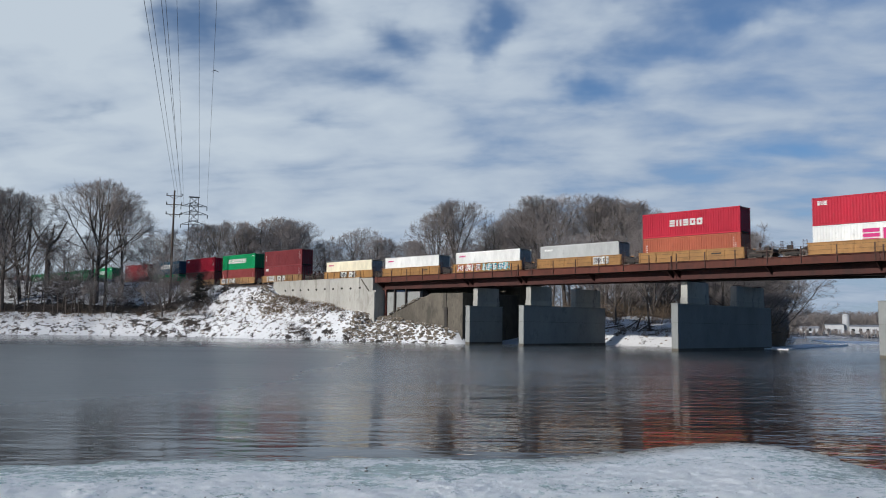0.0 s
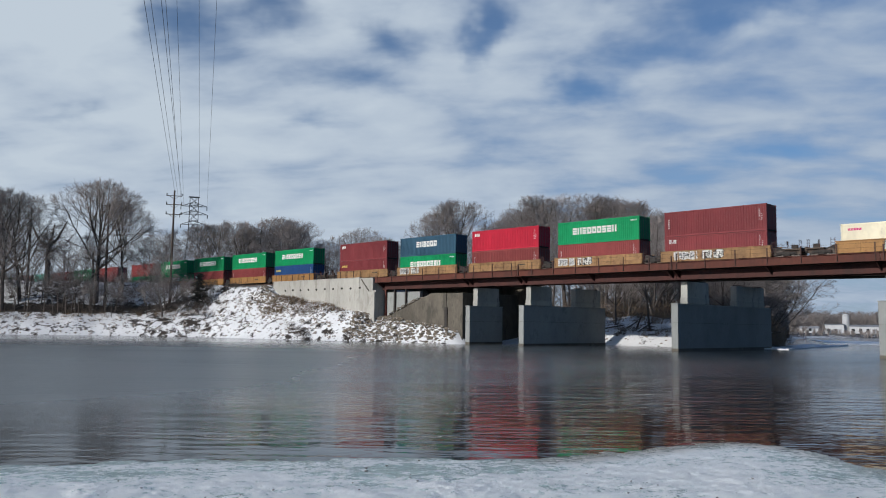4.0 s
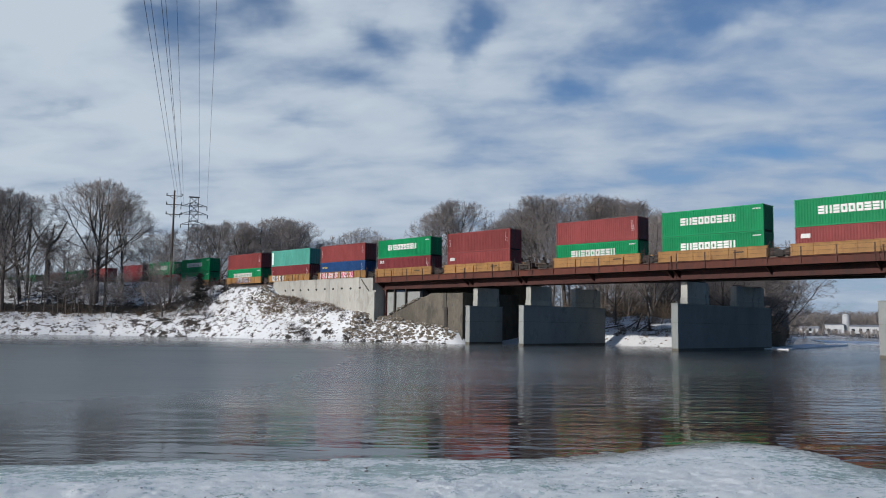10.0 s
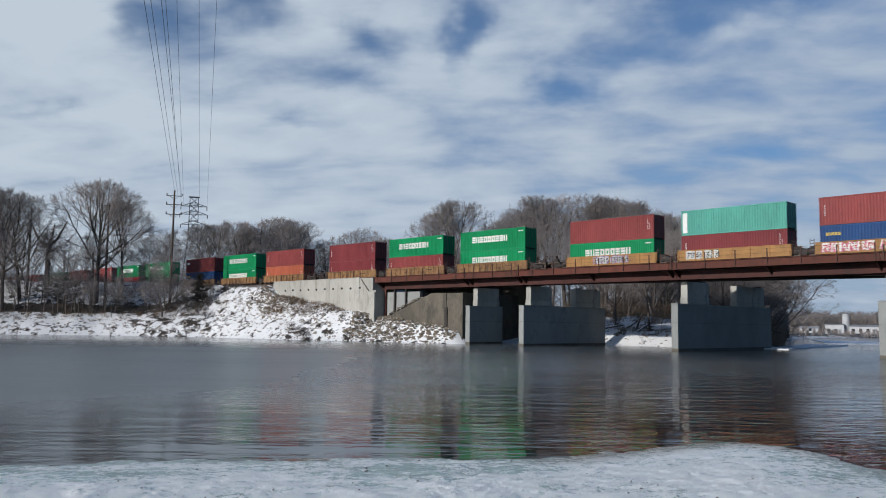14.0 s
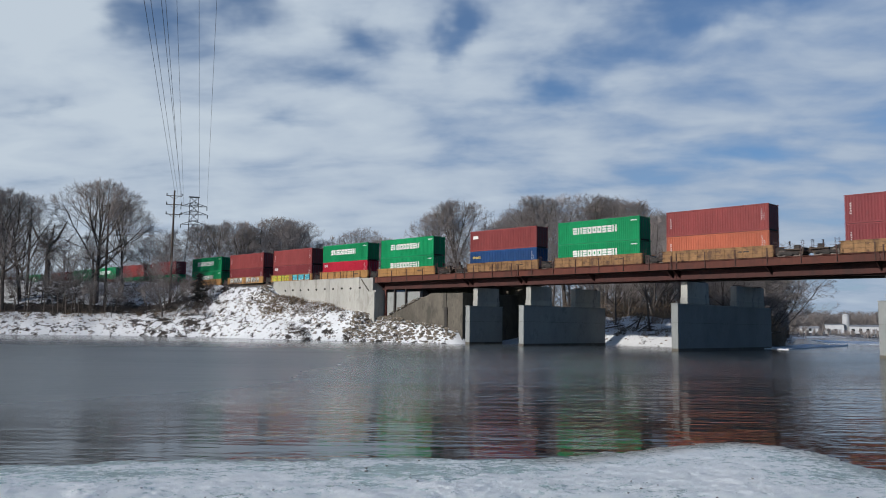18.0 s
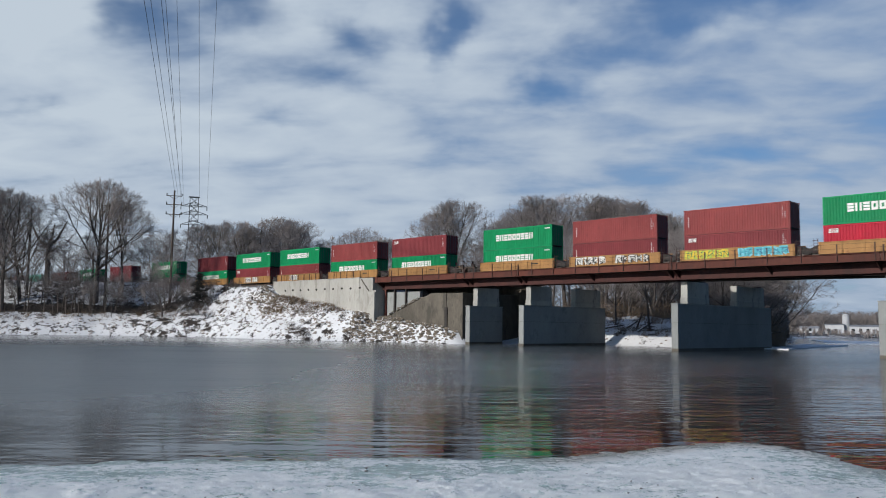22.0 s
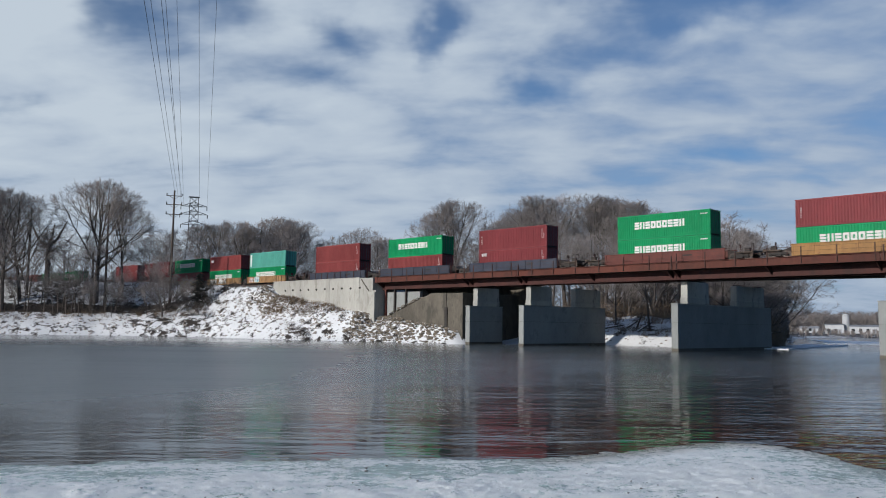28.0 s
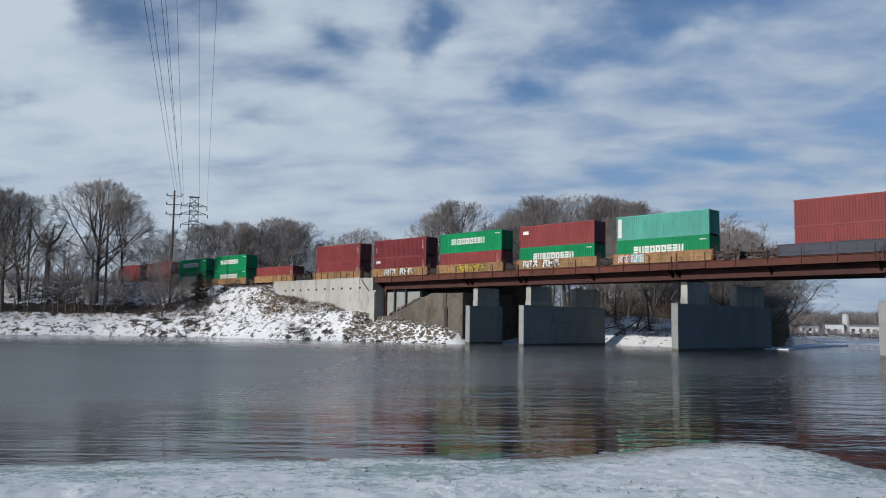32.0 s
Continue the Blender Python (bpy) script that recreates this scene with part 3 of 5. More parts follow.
def sky_dome():
    """The part of the sky ahead of the camera, a far shell from the horizon up."""
    az = np.radians(np.linspace(-80, 80, 41))
    el = np.radians(np.linspace(-1.5, 62, 24))
    verts = [(RADIUS * math.cos(e) * math.sin(a), RADIUS * math.cos(e) * math.cos(a), RADIUS * math.sin(e)) for e in el for a in az]
    w = len(az)
    faces = [(j * w + i, j * w + i + 1, (j + 1) * w + i + 1, (j + 1) * w + i) for j in range(len(el) - 1) for i in range(w - 1)]
    me = bpy.data.meshes.new("cloud_backdrop")
    me.from_pydata(verts, [], faces)
    me.materials.append(cloud_material())
    for p in me.polygons:
        p.use_smooth = True
    return new("cloud_backdrop", me)


clouds = sky_dome()
CLOUD_POSE = pose(0, 0, 0, 0, 0, math.degrees(YAW))
clouds.matrix_basis = CLOUD_POSE
tagged(clouds, "broken grey-white cloud deck with blue gaps", "sky", kind="structure")


# ---- bridge ----
def pier(x, y0, y1, columns, label):
    p = empty("bridge_pier", pose(x + 0.13, y0, 0), label, "pier", "bridge piers")
    n = y1 - y0
    base = part("base", boxes((-0.42, 0.42, 0, n, -2.5, 5.3), bev=0.03), CONC, p)
    part("coping", boxes((-0.45, 0.45, -0.03, n + 0.03, 5.305, 5.42), bev=0.015), CONC, p)
    part("waterline_stain", prism([(-0.426, -0.006), (0.426, -0.006), (0.426, n + 0.006), (-0.426, n + 0.006)], "z", -0.3, 0.3), CONC_OLD, base, "darker damp band at the waterline")
    for z in (3.2,):
        part("pour_joint", boxes((-0.422, 0.422, -0.002, n + 0.002, z, z + 0.02)), CONC_OLD, base, "thin dark joint between concrete pours")
    for a, b in columns:
        ob = part("column", boxes((-0.42, 0.42, 0, b - a, 5.425, 8.0), bev=0.025), COLUMN, p)
        ob.location = (0, a - y0, 0)
        part("column_foot", boxes((-0.47, 0.47, -0.08, b - a + 0.08, 5.425, 6.15), bev=0.05), COLUMN, ob)
        for w in (0.5, b - a - 1.1):
            part("bearing", boxes((-0.3, 0.3, w, w + 0.6, 8.0, 8.12)), UNDER, ob)
    return p


pier(-49.45, 85.2, 109.3, [(87.4, 92.4), (99.6, 107.2)], "long grey concrete bridge pier standing in the river")
pier(-72.2, 85.2, 104.0, [(86.7, 91.2), (96.7, 102.7)], "long grey concrete bridge pier standing in the river")
pier(-82.1, 85.2, 92.2, [(86.8, 91.4)], "short grey concrete bridge pier near the bank")
pier(-27.1, 84.2, 110.0, [(86.6, 91.8), (101, 108)], "long grey concrete bridge pier standing in the river")

deck = empty("bridge_deck", pose(0, 0, 0), "rust-brown riveted steel girder bridge carrying the railway", "bridge")
X0, X1 = -101.6, 60.0
joints = [X0, -82.1, -72.2, -49.45, -27.1, 0.0, 28.0, X1]
for a, b in zip(joints[:-1], joints[1:]):
    a, b = a + 0.03, b - 0.03
    f = part("fascia", boxes((a, b, 84.35, 84.41, 9.24, 9.98), (a, b, 84.2, 84.44, 9.96, 10.02), (a, b, 84.22, 84.5, 9.18, 9.24)), FASCIA, deck)
    n = max(2, int((b - a) / 6.6))
    for i in range(n):
        x = a + 0.4 + (b - a - 0.8) * i / (n - 1)
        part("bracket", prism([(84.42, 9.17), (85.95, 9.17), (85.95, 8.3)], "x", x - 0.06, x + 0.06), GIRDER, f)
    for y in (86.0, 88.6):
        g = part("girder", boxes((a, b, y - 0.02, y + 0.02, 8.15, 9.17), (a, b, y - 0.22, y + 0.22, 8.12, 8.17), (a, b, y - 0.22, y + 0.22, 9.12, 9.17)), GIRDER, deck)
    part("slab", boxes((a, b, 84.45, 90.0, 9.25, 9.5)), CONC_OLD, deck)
    for x in np.arange(a + 1, b - 1, 4.0):
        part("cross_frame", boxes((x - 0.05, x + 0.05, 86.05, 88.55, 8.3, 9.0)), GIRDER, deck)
    for s in (1,):
        if b < 40:
            part("splice_plate", boxes((b + 0.03 + s * 0.35 - 0.06, b + 0.03 + s * 0.35 + 0.06, 84.2, 84.34, 9.2, 10.75)), RAILPOST, deck)
# slab and girders take near-black steel in place of the shade under the decks
far_deck = empty("second_bridge_deck", pose(-72, 99.6, 0, 0, 0, 9), "steel girders of the second track's bridge, coloured dark for the shade there", "bridge")
part("slab", boxes((-34, 110, -2.95, 2.95, 9.3, 9.5)), UNDER, far_deck)
for y in (-2.6, -0.9, 0.9, 2.6):
    part("girder", boxes((-34, 110, y - 0.03, y + 0.03, 9.03, 9.3), (-34, 110, y - 0.2, y + 0.2, 8.98, 9.03)), UNDER, far_deck)

railing = empty("bridge_railing", pose(0, 84.28, 10.02), "low dark steel post-and-cable railing along the deck edge", "railing")
post = boxes((-0.045, 0.045, -0.04, 0.04, -0.78, 0.98), (-0.08, 0.08, -0.05, 0.06, -0.8, -0.7))
me0 = part("post", post, RAILPOST, railing)
me0.location = (X0 + 0.6, 0, 0)
x = X0 + 4.1
while x < 30:
    p = new("post", me0.data)
    p.parent, p.location = railing, (x, 0, 0)
    x += 3.5
for z in (0.5, 0.95):
    part("cable", tube(bmesh.new(), (X0, 0, z), (30, 0, z), 0.012, 0.012, 5), RAILPOST, railing)

# ---- track ----
track = empty("railway_track", pose(0, TRACK_Y, 0), "ballasted railway track with steel rails and timber ties", "railway track", kind="structure")
part("ballast", prism([(-2.6, 9.28), (2.6, 9.28), (1.7, 9.72), (-1.7, 9.72)], "x", -1100, 60), BALLAST, track)
for s in (-1, 1):
    y = s * 0.755
    part("rail", boxes((-1100, 60, y - 0.035, y + 0.035, RAIL_Z - 0.05, RAIL_Z), (-1100, 60, y - 0.01, y + 0.01, RAIL_Z - 0.15, RAIL_Z - 0.05), (-1100, 60, y - 0.07, y + 0.07, RAIL_Z - 0.18, RAIL_Z - 0.15)), RAIL, track)
ties = tagged(part("ties", boxes(*[(i * 0.56 - 0.11, i * 0.56 + 0.11, -1.3, 1.3, 9.6, 9.77) for i in range(-400, 105)]), TIE, track), kind="stuff")

# ---- abutment and retaining walls ----
WALL_Y = 84.0
wall = empty("retaining_wall", pose(0, 0, 0), "pale concrete retaining wall with drain holes along the embankment", "wall", kind="structure")
seg = [-130.0, -121.5, -113.0, -105.0]
for a, b in zip(seg[:-1], seg[1:]):
    part("panel", prism([(a + 0.02, 5.6 - (a + 130) * 0.15), (b - 0.02, 5.6 - (b + 130) * 0.15), (b - 0.02, 10.03), (a + 0.02, 10.0)], "y", WALL_Y, WALL_Y + 0.7), CONC_PALE, wall)
part("stepped_end", prism([(-104.98, 1.4), (-100.9, 1.4), (-100.9, 7.95), (-101.68, 7.95), (-101.68, 9.98), (-104.98, 10.0)], "y", WALL_Y + 0.02, WALL_Y + 0.9), CONC_PALE, wall)
part("slanting_joint", prism([(-104.7, 9.75), (-104.45, 9.85), (-102.5, 7.95), (-102.75, 7.8)], "y", WALL_Y + 0.012, WALL_Y + 0.03), CONC_OLD, wall, "dark slanting joint in the wall")
part("buttress", boxes((-102.6, -100.8, WALL_Y - 0.35, WALL_Y + 0.01, 1.2, 7.7), bev=0.04), CONC_PALE, wall)
part("coping", boxes((-130.0, -105.0, WALL_Y - 0.08, WALL_Y + 0.75, 10.035, 10.12)), CONC_PALE, wall)
for i in range(10):
    x = -126.0 + i * 2.35
    bm = tube(bmesh.new(), (x, WALL_Y - 0.14, 8.35 + 0.1 * (i % 2)), (x, WALL_Y + 0.02, 8.4), 0.17, 0.17, 8, True)
    part("drain", bm, UNDER, wall)
wrail = empty("wall_railing", pose(0, 84.2, 10.12), "rusty steel post railing on top of the retaining wall", "railing")
wpost = boxes((-0.04, 0.04, -0.04, 0.04, 0, 1.1), (-0.07, 0.07, -0.06, 0.06, 0, 0.06))
wp = part("post", wpost, RAILPOST, wrail)
wp.location = (-129.5, 0, 0)
for i in range(1, 15):
    q = new("post", wp.data)
    q.parent, q.location = wrail, (-129.5 + i * 1.74, 0, 0)
part("cable", tube(bmesh.new(), (-129.5, 0, 1.05), (-105.0, 0, 1.05), 0.02, 0.02, 5), RAILPOST, wrail)

abut = empty("bridge_abutment", pose(0, 0, 0), "pale concrete bridge abutment with steel posts under the deck", "abutment", kind="structure")
part("seat", boxes((-104.5, -101.05, 84.95, 88.5, 1.0, 7.9)), CONC_PALE, abut)
part("back_wall", boxes((-101.9, -101.65, 84.9, 88.5, 7.9, 9.4)), CONC_PALE, abut)
# panels use the darker pier concrete to stand in for the deck's shadow
for x0, x1 in ((-101.0, -98.6), (-98.55, -96.0), (-95.95, -93.0)):
    part("panel", boxes((x0, x1, 86.2, 86.7, 1.5, 7.7)), CONC, abut)
for x, m in ((-100.75, REDOXIDE), (-98.58, UNDER), (-95.98, UNDER)):
    part("steel_post", boxes((x - 0.14, x + 0.14, 85.86, 86.18, 1.5, 8.1)), m, abut)
wing = empty("old_wing_wall", pose(0, 0, 0), "stained grey old concrete wing wall with a sloping top", "wall", kind="structure")
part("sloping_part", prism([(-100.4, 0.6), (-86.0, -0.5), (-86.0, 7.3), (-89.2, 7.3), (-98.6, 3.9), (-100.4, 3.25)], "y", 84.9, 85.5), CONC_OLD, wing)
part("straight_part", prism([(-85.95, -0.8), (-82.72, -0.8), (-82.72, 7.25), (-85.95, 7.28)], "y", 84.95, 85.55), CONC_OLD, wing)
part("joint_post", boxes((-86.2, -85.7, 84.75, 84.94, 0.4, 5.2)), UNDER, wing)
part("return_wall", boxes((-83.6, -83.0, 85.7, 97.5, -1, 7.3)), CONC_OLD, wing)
# heightened and lengthened to close the sky gap where the underdeck is in shade
far_abut = tagged(part("second_abutment", boxes((-112, -81, 97.5, 100.5, 0, 9.2)), CONC_OLD), "dark concrete abutment of the second bridge, raised to fill the shaded gap", "abutment", kind="structure")


# ---- train ----
CL, CW, CH = 12.19, 2.438, 2.89


def corrugated(length, height, z0, y, out):
    """Side sheet with trapezoid ribs."""
    bm = bmesh.new()
    n = 40
    step = length / n
    prof = []
    for i in range(n):
        x = i * step
        prof += [(x, 0.0), (x + step * 0.34, 0.0), (x + step * 0.5, 0.065), (x + step * 0.84, 0.065)]
    prof.append((length, 0.0))
    lo = [bm.verts.new((x, y + out * d, z0)) for x, d in prof]
    hi = [bm.verts.new((x, y + out * d, z0 + height)) for x, d in prof]
    for i in range(len(prof) - 1):
        bm.faces.new((lo[i], lo[i + 1], hi[i + 1], hi[i]) if out > 0 else (lo[i + 1], lo[i], hi[i], hi[i + 1]))
    return bm


def block_row(x0, z0, w, h, n, gap, slots=True):
    """A row of plain upright painted blocks."""
    bm = bmesh.new()
    step = w / n
    for i in range(n):
        a, b = x0 + i * step, x0 + (i + 1) * step - gap
        if slots:
            u, v = (b - a) * 0.34, h * 0.28
            kind = "sbsrrrssb"[i % 9]
            if kind == "s":
                for k in range(3):
                    box(bm, a, b, -0.012, 0.0, z0 + k * 0.36 * h, z0 + (k * 0.36 + 0.28) * h)
            else:
                box(bm, a, a + u, -0.012, 0.0, z0, z0 + h)
                box(bm, b - u, b, -0.012, 0.0, z0, z0 + h)
                if kind == "r":
                    box(bm, a + u + 0.001, b - u - 0.001, -0.012, 0.0, z0, z0 + v)
                    box(bm, a + u + 0.001, b - u - 0.001, -0.012, 0.0, z0 + h - v, z0 + h)
        else:
            box(bm, a, b, -0.012, 0.0, z0, z0 + h)
    return bm


MESHES = {}


def cached(key, bm_func, material):
    if key not in MESHES:
        bm = bm_func()
        me = bpy.data.meshes.new(key[0])
        bm.to_mesh(me)
        bm.free()
        me.materials.append(material)
        MESHES[key] = me
    return MESHES[key]


def piece(name, key, bm_func, material, parent, at=(0, 0, 0), label=""):
    ob = new(name, cached((name, *key), bm_func, material))
    ob.parent, ob.location = parent, at
    if label:
        tagged(ob, label)
    if "marking" in name or name in ("graffiti", "stroke"):
        tagged(ob, kind="stuff")
    return ob


def container(code, style, seat, reefer=False):
    """A 40-foot box: near side towards -y, doors at +x. Origin: near lower corner at -x."""
    word, _ = PAINTS[code]
    m = PAINT[code]
    label = {"wide": f"{word} steel container with white block markings, {seat}",
             "reefer": f"{word} refrigerated container, grey machinery end, {seat}"}.get(style, f"{word} corrugated steel shipping container, {seat}")
    c = empty("shipping_container", pose(0, 0, 0), label, "container", "containers of the train")
    k = (code,)
    if reefer:
        piece("side_panel", k + ("flat",), lambda: boxes((0.16, CL - 0.16, 0.03, 0.06, 0.16, CH - 0.12)), m, c)
        piece("side_panel", k + ("flatb",), lambda: boxes((0.16, CL - 0.16, CW - 0.06, CW - 0.03, 0.16, CH - 0.12)), m, c)
    else:
        piece("side_panel", k, lambda: corrugated(CL - 0.32, CH - 0.28, 0.16, 0.078, -1), m, c, (0.16, 0, 0))
        piece("side_panel", k + ("b",), lambda: corrugated(CL - 0.32, CH - 0.28, 0.16, CW - 0.06, 1), m, c, (0.16, 0, 0))
    piece("roof", k, lambda: boxes((0.05, CL - 0.05, 0.05, CW - 0.05, CH - 0.06, CH - 0.02)), m, c)
    piece("floor", (), lambda: boxes((0.1, CL - 0.1, 0.06, CW - 0.06, 0.04, 0.16)), UNDER, c)
    for y, t in ((0, "n"), (CW - 0.12, "f")):
        piece("bottom_rail", k, lambda: boxes((0.15, CL - 0.15, 0.0, 0.12, 0.02, 0.17)), m, c, (0, y, 0))
        piece("top_rail", k, lambda: boxes((0.15, CL - 0.15, 0.0, 0.1, CH - 0.14, CH - 0.01)), m, c, (0, y + 0.01, 0))
        for x in (0, CL - 0.16):
            piece("corner_post", k, lambda: boxes((0, 0.16, 0, 0.16, 0.12, CH - 0.12), bev=0.02), m, c, (x, y if y == 0 else CW - 0.16, 0))
            for z in (0, CH - 0.12):
                piece("corner_casting", k, lambda: boxes((0, 0.18, -0.005, 0.165, 0, 0.12), bev=0.012), m, c, (x - 0.01, y if y == 0 else CW - 0.16, z))
    piece("end_wall", k, lambda: boxes((0.06, 0.1, 0.16, CW - 0.16, 0.12, CH - 0.1), *[(0.03, 0.07, 0.3 + i * 0.26, 0.42 + i * 0.26, 0.15, CH - 0.15) for i in range(7)]), m, c)
    if reefer:
        e = piece("refrigeration_unit", (), lambda: boxes((CL - 0.1, CL - 0.02, 0.18, CW - 0.18, 0.2, CH - 0.2), (CL - 0.05, CL + 0.01, 0.4, 1.1, 1.7, 2.4), (CL - 0.05, CL + 0.01, 1.3, 2.0, 1.7, 2.4), (CL - 0.05, CL + 0.01, 0.4, 2.0, 0.4, 1.4)), REEFER, c)
    else:
        for y0 in (0.17, 1.225):
            d = piece("door", k, lambda: boxes((CL - 0.09, CL - 0.04, 0, 1.04, 0.18, CH - 0.14), *[(CL - 0.05, CL - 0.025, 0.04, 1.0, 0.3 + i * 0.52, 0.62 + i * 0.52) for i in range(5)]), m, c, (0, y0, 0))
            for y in (0.28, 0.76):
                piece("locking_bar", (), lambda: tube(bmesh.new(), (0, 0, 0.1), (0, 0, CH - 0.08), 0.025, 0.025, 6), STEEL, d, (CL - 0.01, y, 0))
    near = 0.006 if not reefer else 0.028
    if style == "wide":
        piece("marking_band", (9,), lambda: block_row(2.4, 1.2, 6.7, 0.84, 9, 0.13), MARK, c, (0, near, 0), "white block marking")
        piece("code_marking", (2,), lambda: block_row(11.0, 2.35, 0.9, 0.14, 5, 0.05, False), MARK, c, (0, near, 0))
    elif style == "six":
        piece("marking_band", (6,), lambda: block_row(3.7, 1.3, 4.6, 0.85, 6, 0.14), MARK, c, (0, near, 0), "white block marking")
    elif style == "two_words":
        piece("marking_band", (7,), lambda: block_row(3.6, 1.2, 4.3, 0.75, 5, 0.2), MARK, c, (0, near, 0), "white block marking")
    elif style == "magenta":
        piece("marking_band", (3,), lambda: block_row(4.8, 0.95, 5.6, 1.35, 3, 0.3), MAGENTA, c, (0, near, 0), "magenta block marking")
    elif style == "corner":
        piece("marking_band", (30,), lambda: block_row(0.55, 2.1, 1.0, 0.42, 3, 0.07), MARK, c, (0, near, 0), "small white marking")
    elif style == "patch":
        piece("marking_band", (31,), lambda: boxes((0.6, 1.55, -0.012, 0, 1.75, 2.2)), MARK, c, (0, near, 0), "small white placard")
    elif style == "yellow":
        piece("marking_band", (32,), lambda: block_row(0.6, 1.85, 1.5, 0.3, 5, 0.07), YELLOW_MARK, c, (0, near, 0), "small yellow marking")
    elif style == "upright":
        piece("marking_band", (33,), lambda: boxes(*[(0.52, 0.61, -0.012, 0, 0.95 + i * 0.24, 1.1 + i * 0.24) for i in range(5)]), MARK, c, (0, near, 0), "white upright code marking")
    elif style == "stripe":
        piece("marking_band", (34,), lambda: boxes((0.2, 0.75, -0.012, 0, 0.3, CH - 0.3)), MARK, c, (0, near, 0), "white end band")
    elif style == "reefer":
        piece("marking_band", (35, code in "WK"), lambda: block_row(0.7, 2.2, 1.3, 0.22, 5, 0.06, False), MARK if code not in "WK" else MAGENTA, c, (0, near, 0))
    if style in ("corner", "upright", "yellow", "plain"):
        piece("code_marking", (3,), lambda: boxes(*[(11.38 + 0.26 * i, 11.44 + 0.26 * i, -0.012, 0, 1.15 + 0.19 * k, 1.26 + 0.19 * k) for i in range(2) for k in range(7 - 3 * i)]), MARK, c, (0, near, 0))
    return c


SPRAY = {n: mat(n.replace(" ", "_") + "_spray_paint", c, 0.6, vary=0.15, scale=3) for n, c in {
    "black": (0.025, 0.03, 0.028), "white": (0.62, 0.62, 0.58), "red": (0.42, 0.05, 0.045), "teal": (0.08, 0.42, 0.48), "pale blue": (0.16, 0.46, 0.55), "deep blue": (0.03, 0.13, 0.24),
    "pink": (0.58, 0.16, 0.27), "violet": (0.22, 0.13, 0.26), "lime green": (0.30, 0.44, 0.06), "dark green": (0.03, 0.14, 0.06), "yellow": (0.58, 0.42, 0.03), "silver": (0.42, 0.42, 0.42)}.items()}
# each scrawl: stretch of the painted length, backing, letter body, accent
GRAF = {
    "a": ("red and teal", [(0.0, 0.46, "red", "white", "black"), (0.5, 1.0, "teal", "white", "deep blue")]),
    "k": ("black and white", [(0.03, 0.42, "black", "white", "black"), (0.56, 0.97, "black", "white", "black")]),
    "p": ("pink and white", [(0.0, 0.55, "pink", "white", "red"), (0.6, 1.0, "white", "pink", "red")]),
    "v": ("violet and silver", [(0.05, 0.5, "violet", "silver", "black"), (0.55, 0.95, "violet", "silver", "black")]),
    "m": ("lime green and pale blue", [(0.0, 0.44, "lime green", "yellow", "dark green"), (0.54, 1.0, "pale blue", "teal", "deep blue")]),
    "w": ("white and black", [(0.05, 0.45, "white", "silver", "black"), (0.55, 0.9, "black", "white", "black")]),
    "y": ("yellow and black", [(0.0, 0.5, "yellow", "black", "yellow"), (0.55, 0.95, "black", "yellow", "black")]),
}


def scrawl(a, b, z0, z1, wide, seed, y, dx=0.0):
    """Crooked overlapping spray strokes that form no letters."""
    rn = random.Random(seed)
    bm = bmesh.new()
    n = max(3, int((b - a) / 0.85))
    w = (b - a) / n
    k = 0
    for i in range(n):
        x0 = a + i * w
        ends = [(x0 + w * rn.uniform(0.05, 0.25), z0, x0 + w * rn.uniform(0.1, 0.35), z1), (x0 + w * rn.uniform(0.65, 0.95), z0 + rn.uniform(0, 0.15), x0 + w * rn.uniform(0.6, 0.9), z1 - rn.uniform(0, 0.2))]
        ends.append(rn.choice([(x0 + w * 0.2, z1 - 0.1, x0 + w * 0.85, z0 + 0.12), (x0 + w * 0.15, z0 + 0.15, x0 + w * 0.85, z1 - 0.15), (x0 + w * 0.2, 0.5 * (z0 + z1), x0 + w * 0.9, 0.5 * (z0 + z1) + 0.1)]))
        if rn.random() < 0.5:
            ends.append((x0 + w * 0.1, z1 - 0.08, x0 + w * 0.9, z1 - rn.uniform(0.02, 0.2)))
        for p, q, r, t in ends:
            d = Vector((r - p, t - q)).normalized()
            u = Vector((-d.y, d.x)) * wide * rn.uniform(0.35, 0.65)
            bulge = rn.uniform(-0.08, 0.08)
            yy = y - 0.0004 * k
            lim = [(p - u.x, q - u.y), ((p + r) / 2 - u.x + bulge, (q + t) / 2 - u.y), (r - u.x, t - u.y), (r + u.x, t + u.y), ((p + r) / 2 + u.x + bulge, (q + t) / 2 + u.y), (p + u.x, q + u.y)]
            bm.faces.new([bm.verts.new((min(max(vx + dx, a - 0.1), b + 0.1), yy, min(max(vz, 0.37), SILL_TOP - 0.015))) for vx, vz in lim])
            k = (k + 1) % 8
    return bm


SILL_TOP = 1.42


def wheel_mesh():
    bm = bmesh.new()
    tube(bm, (0, -0.06, 0), (0, 0.06, 0), 0.42, 0.42, 16, True)
    tube(bm, (0, 0.06, 0), (0, 0.1, 0), 0.46, 0.46, 16, True)
    return bm


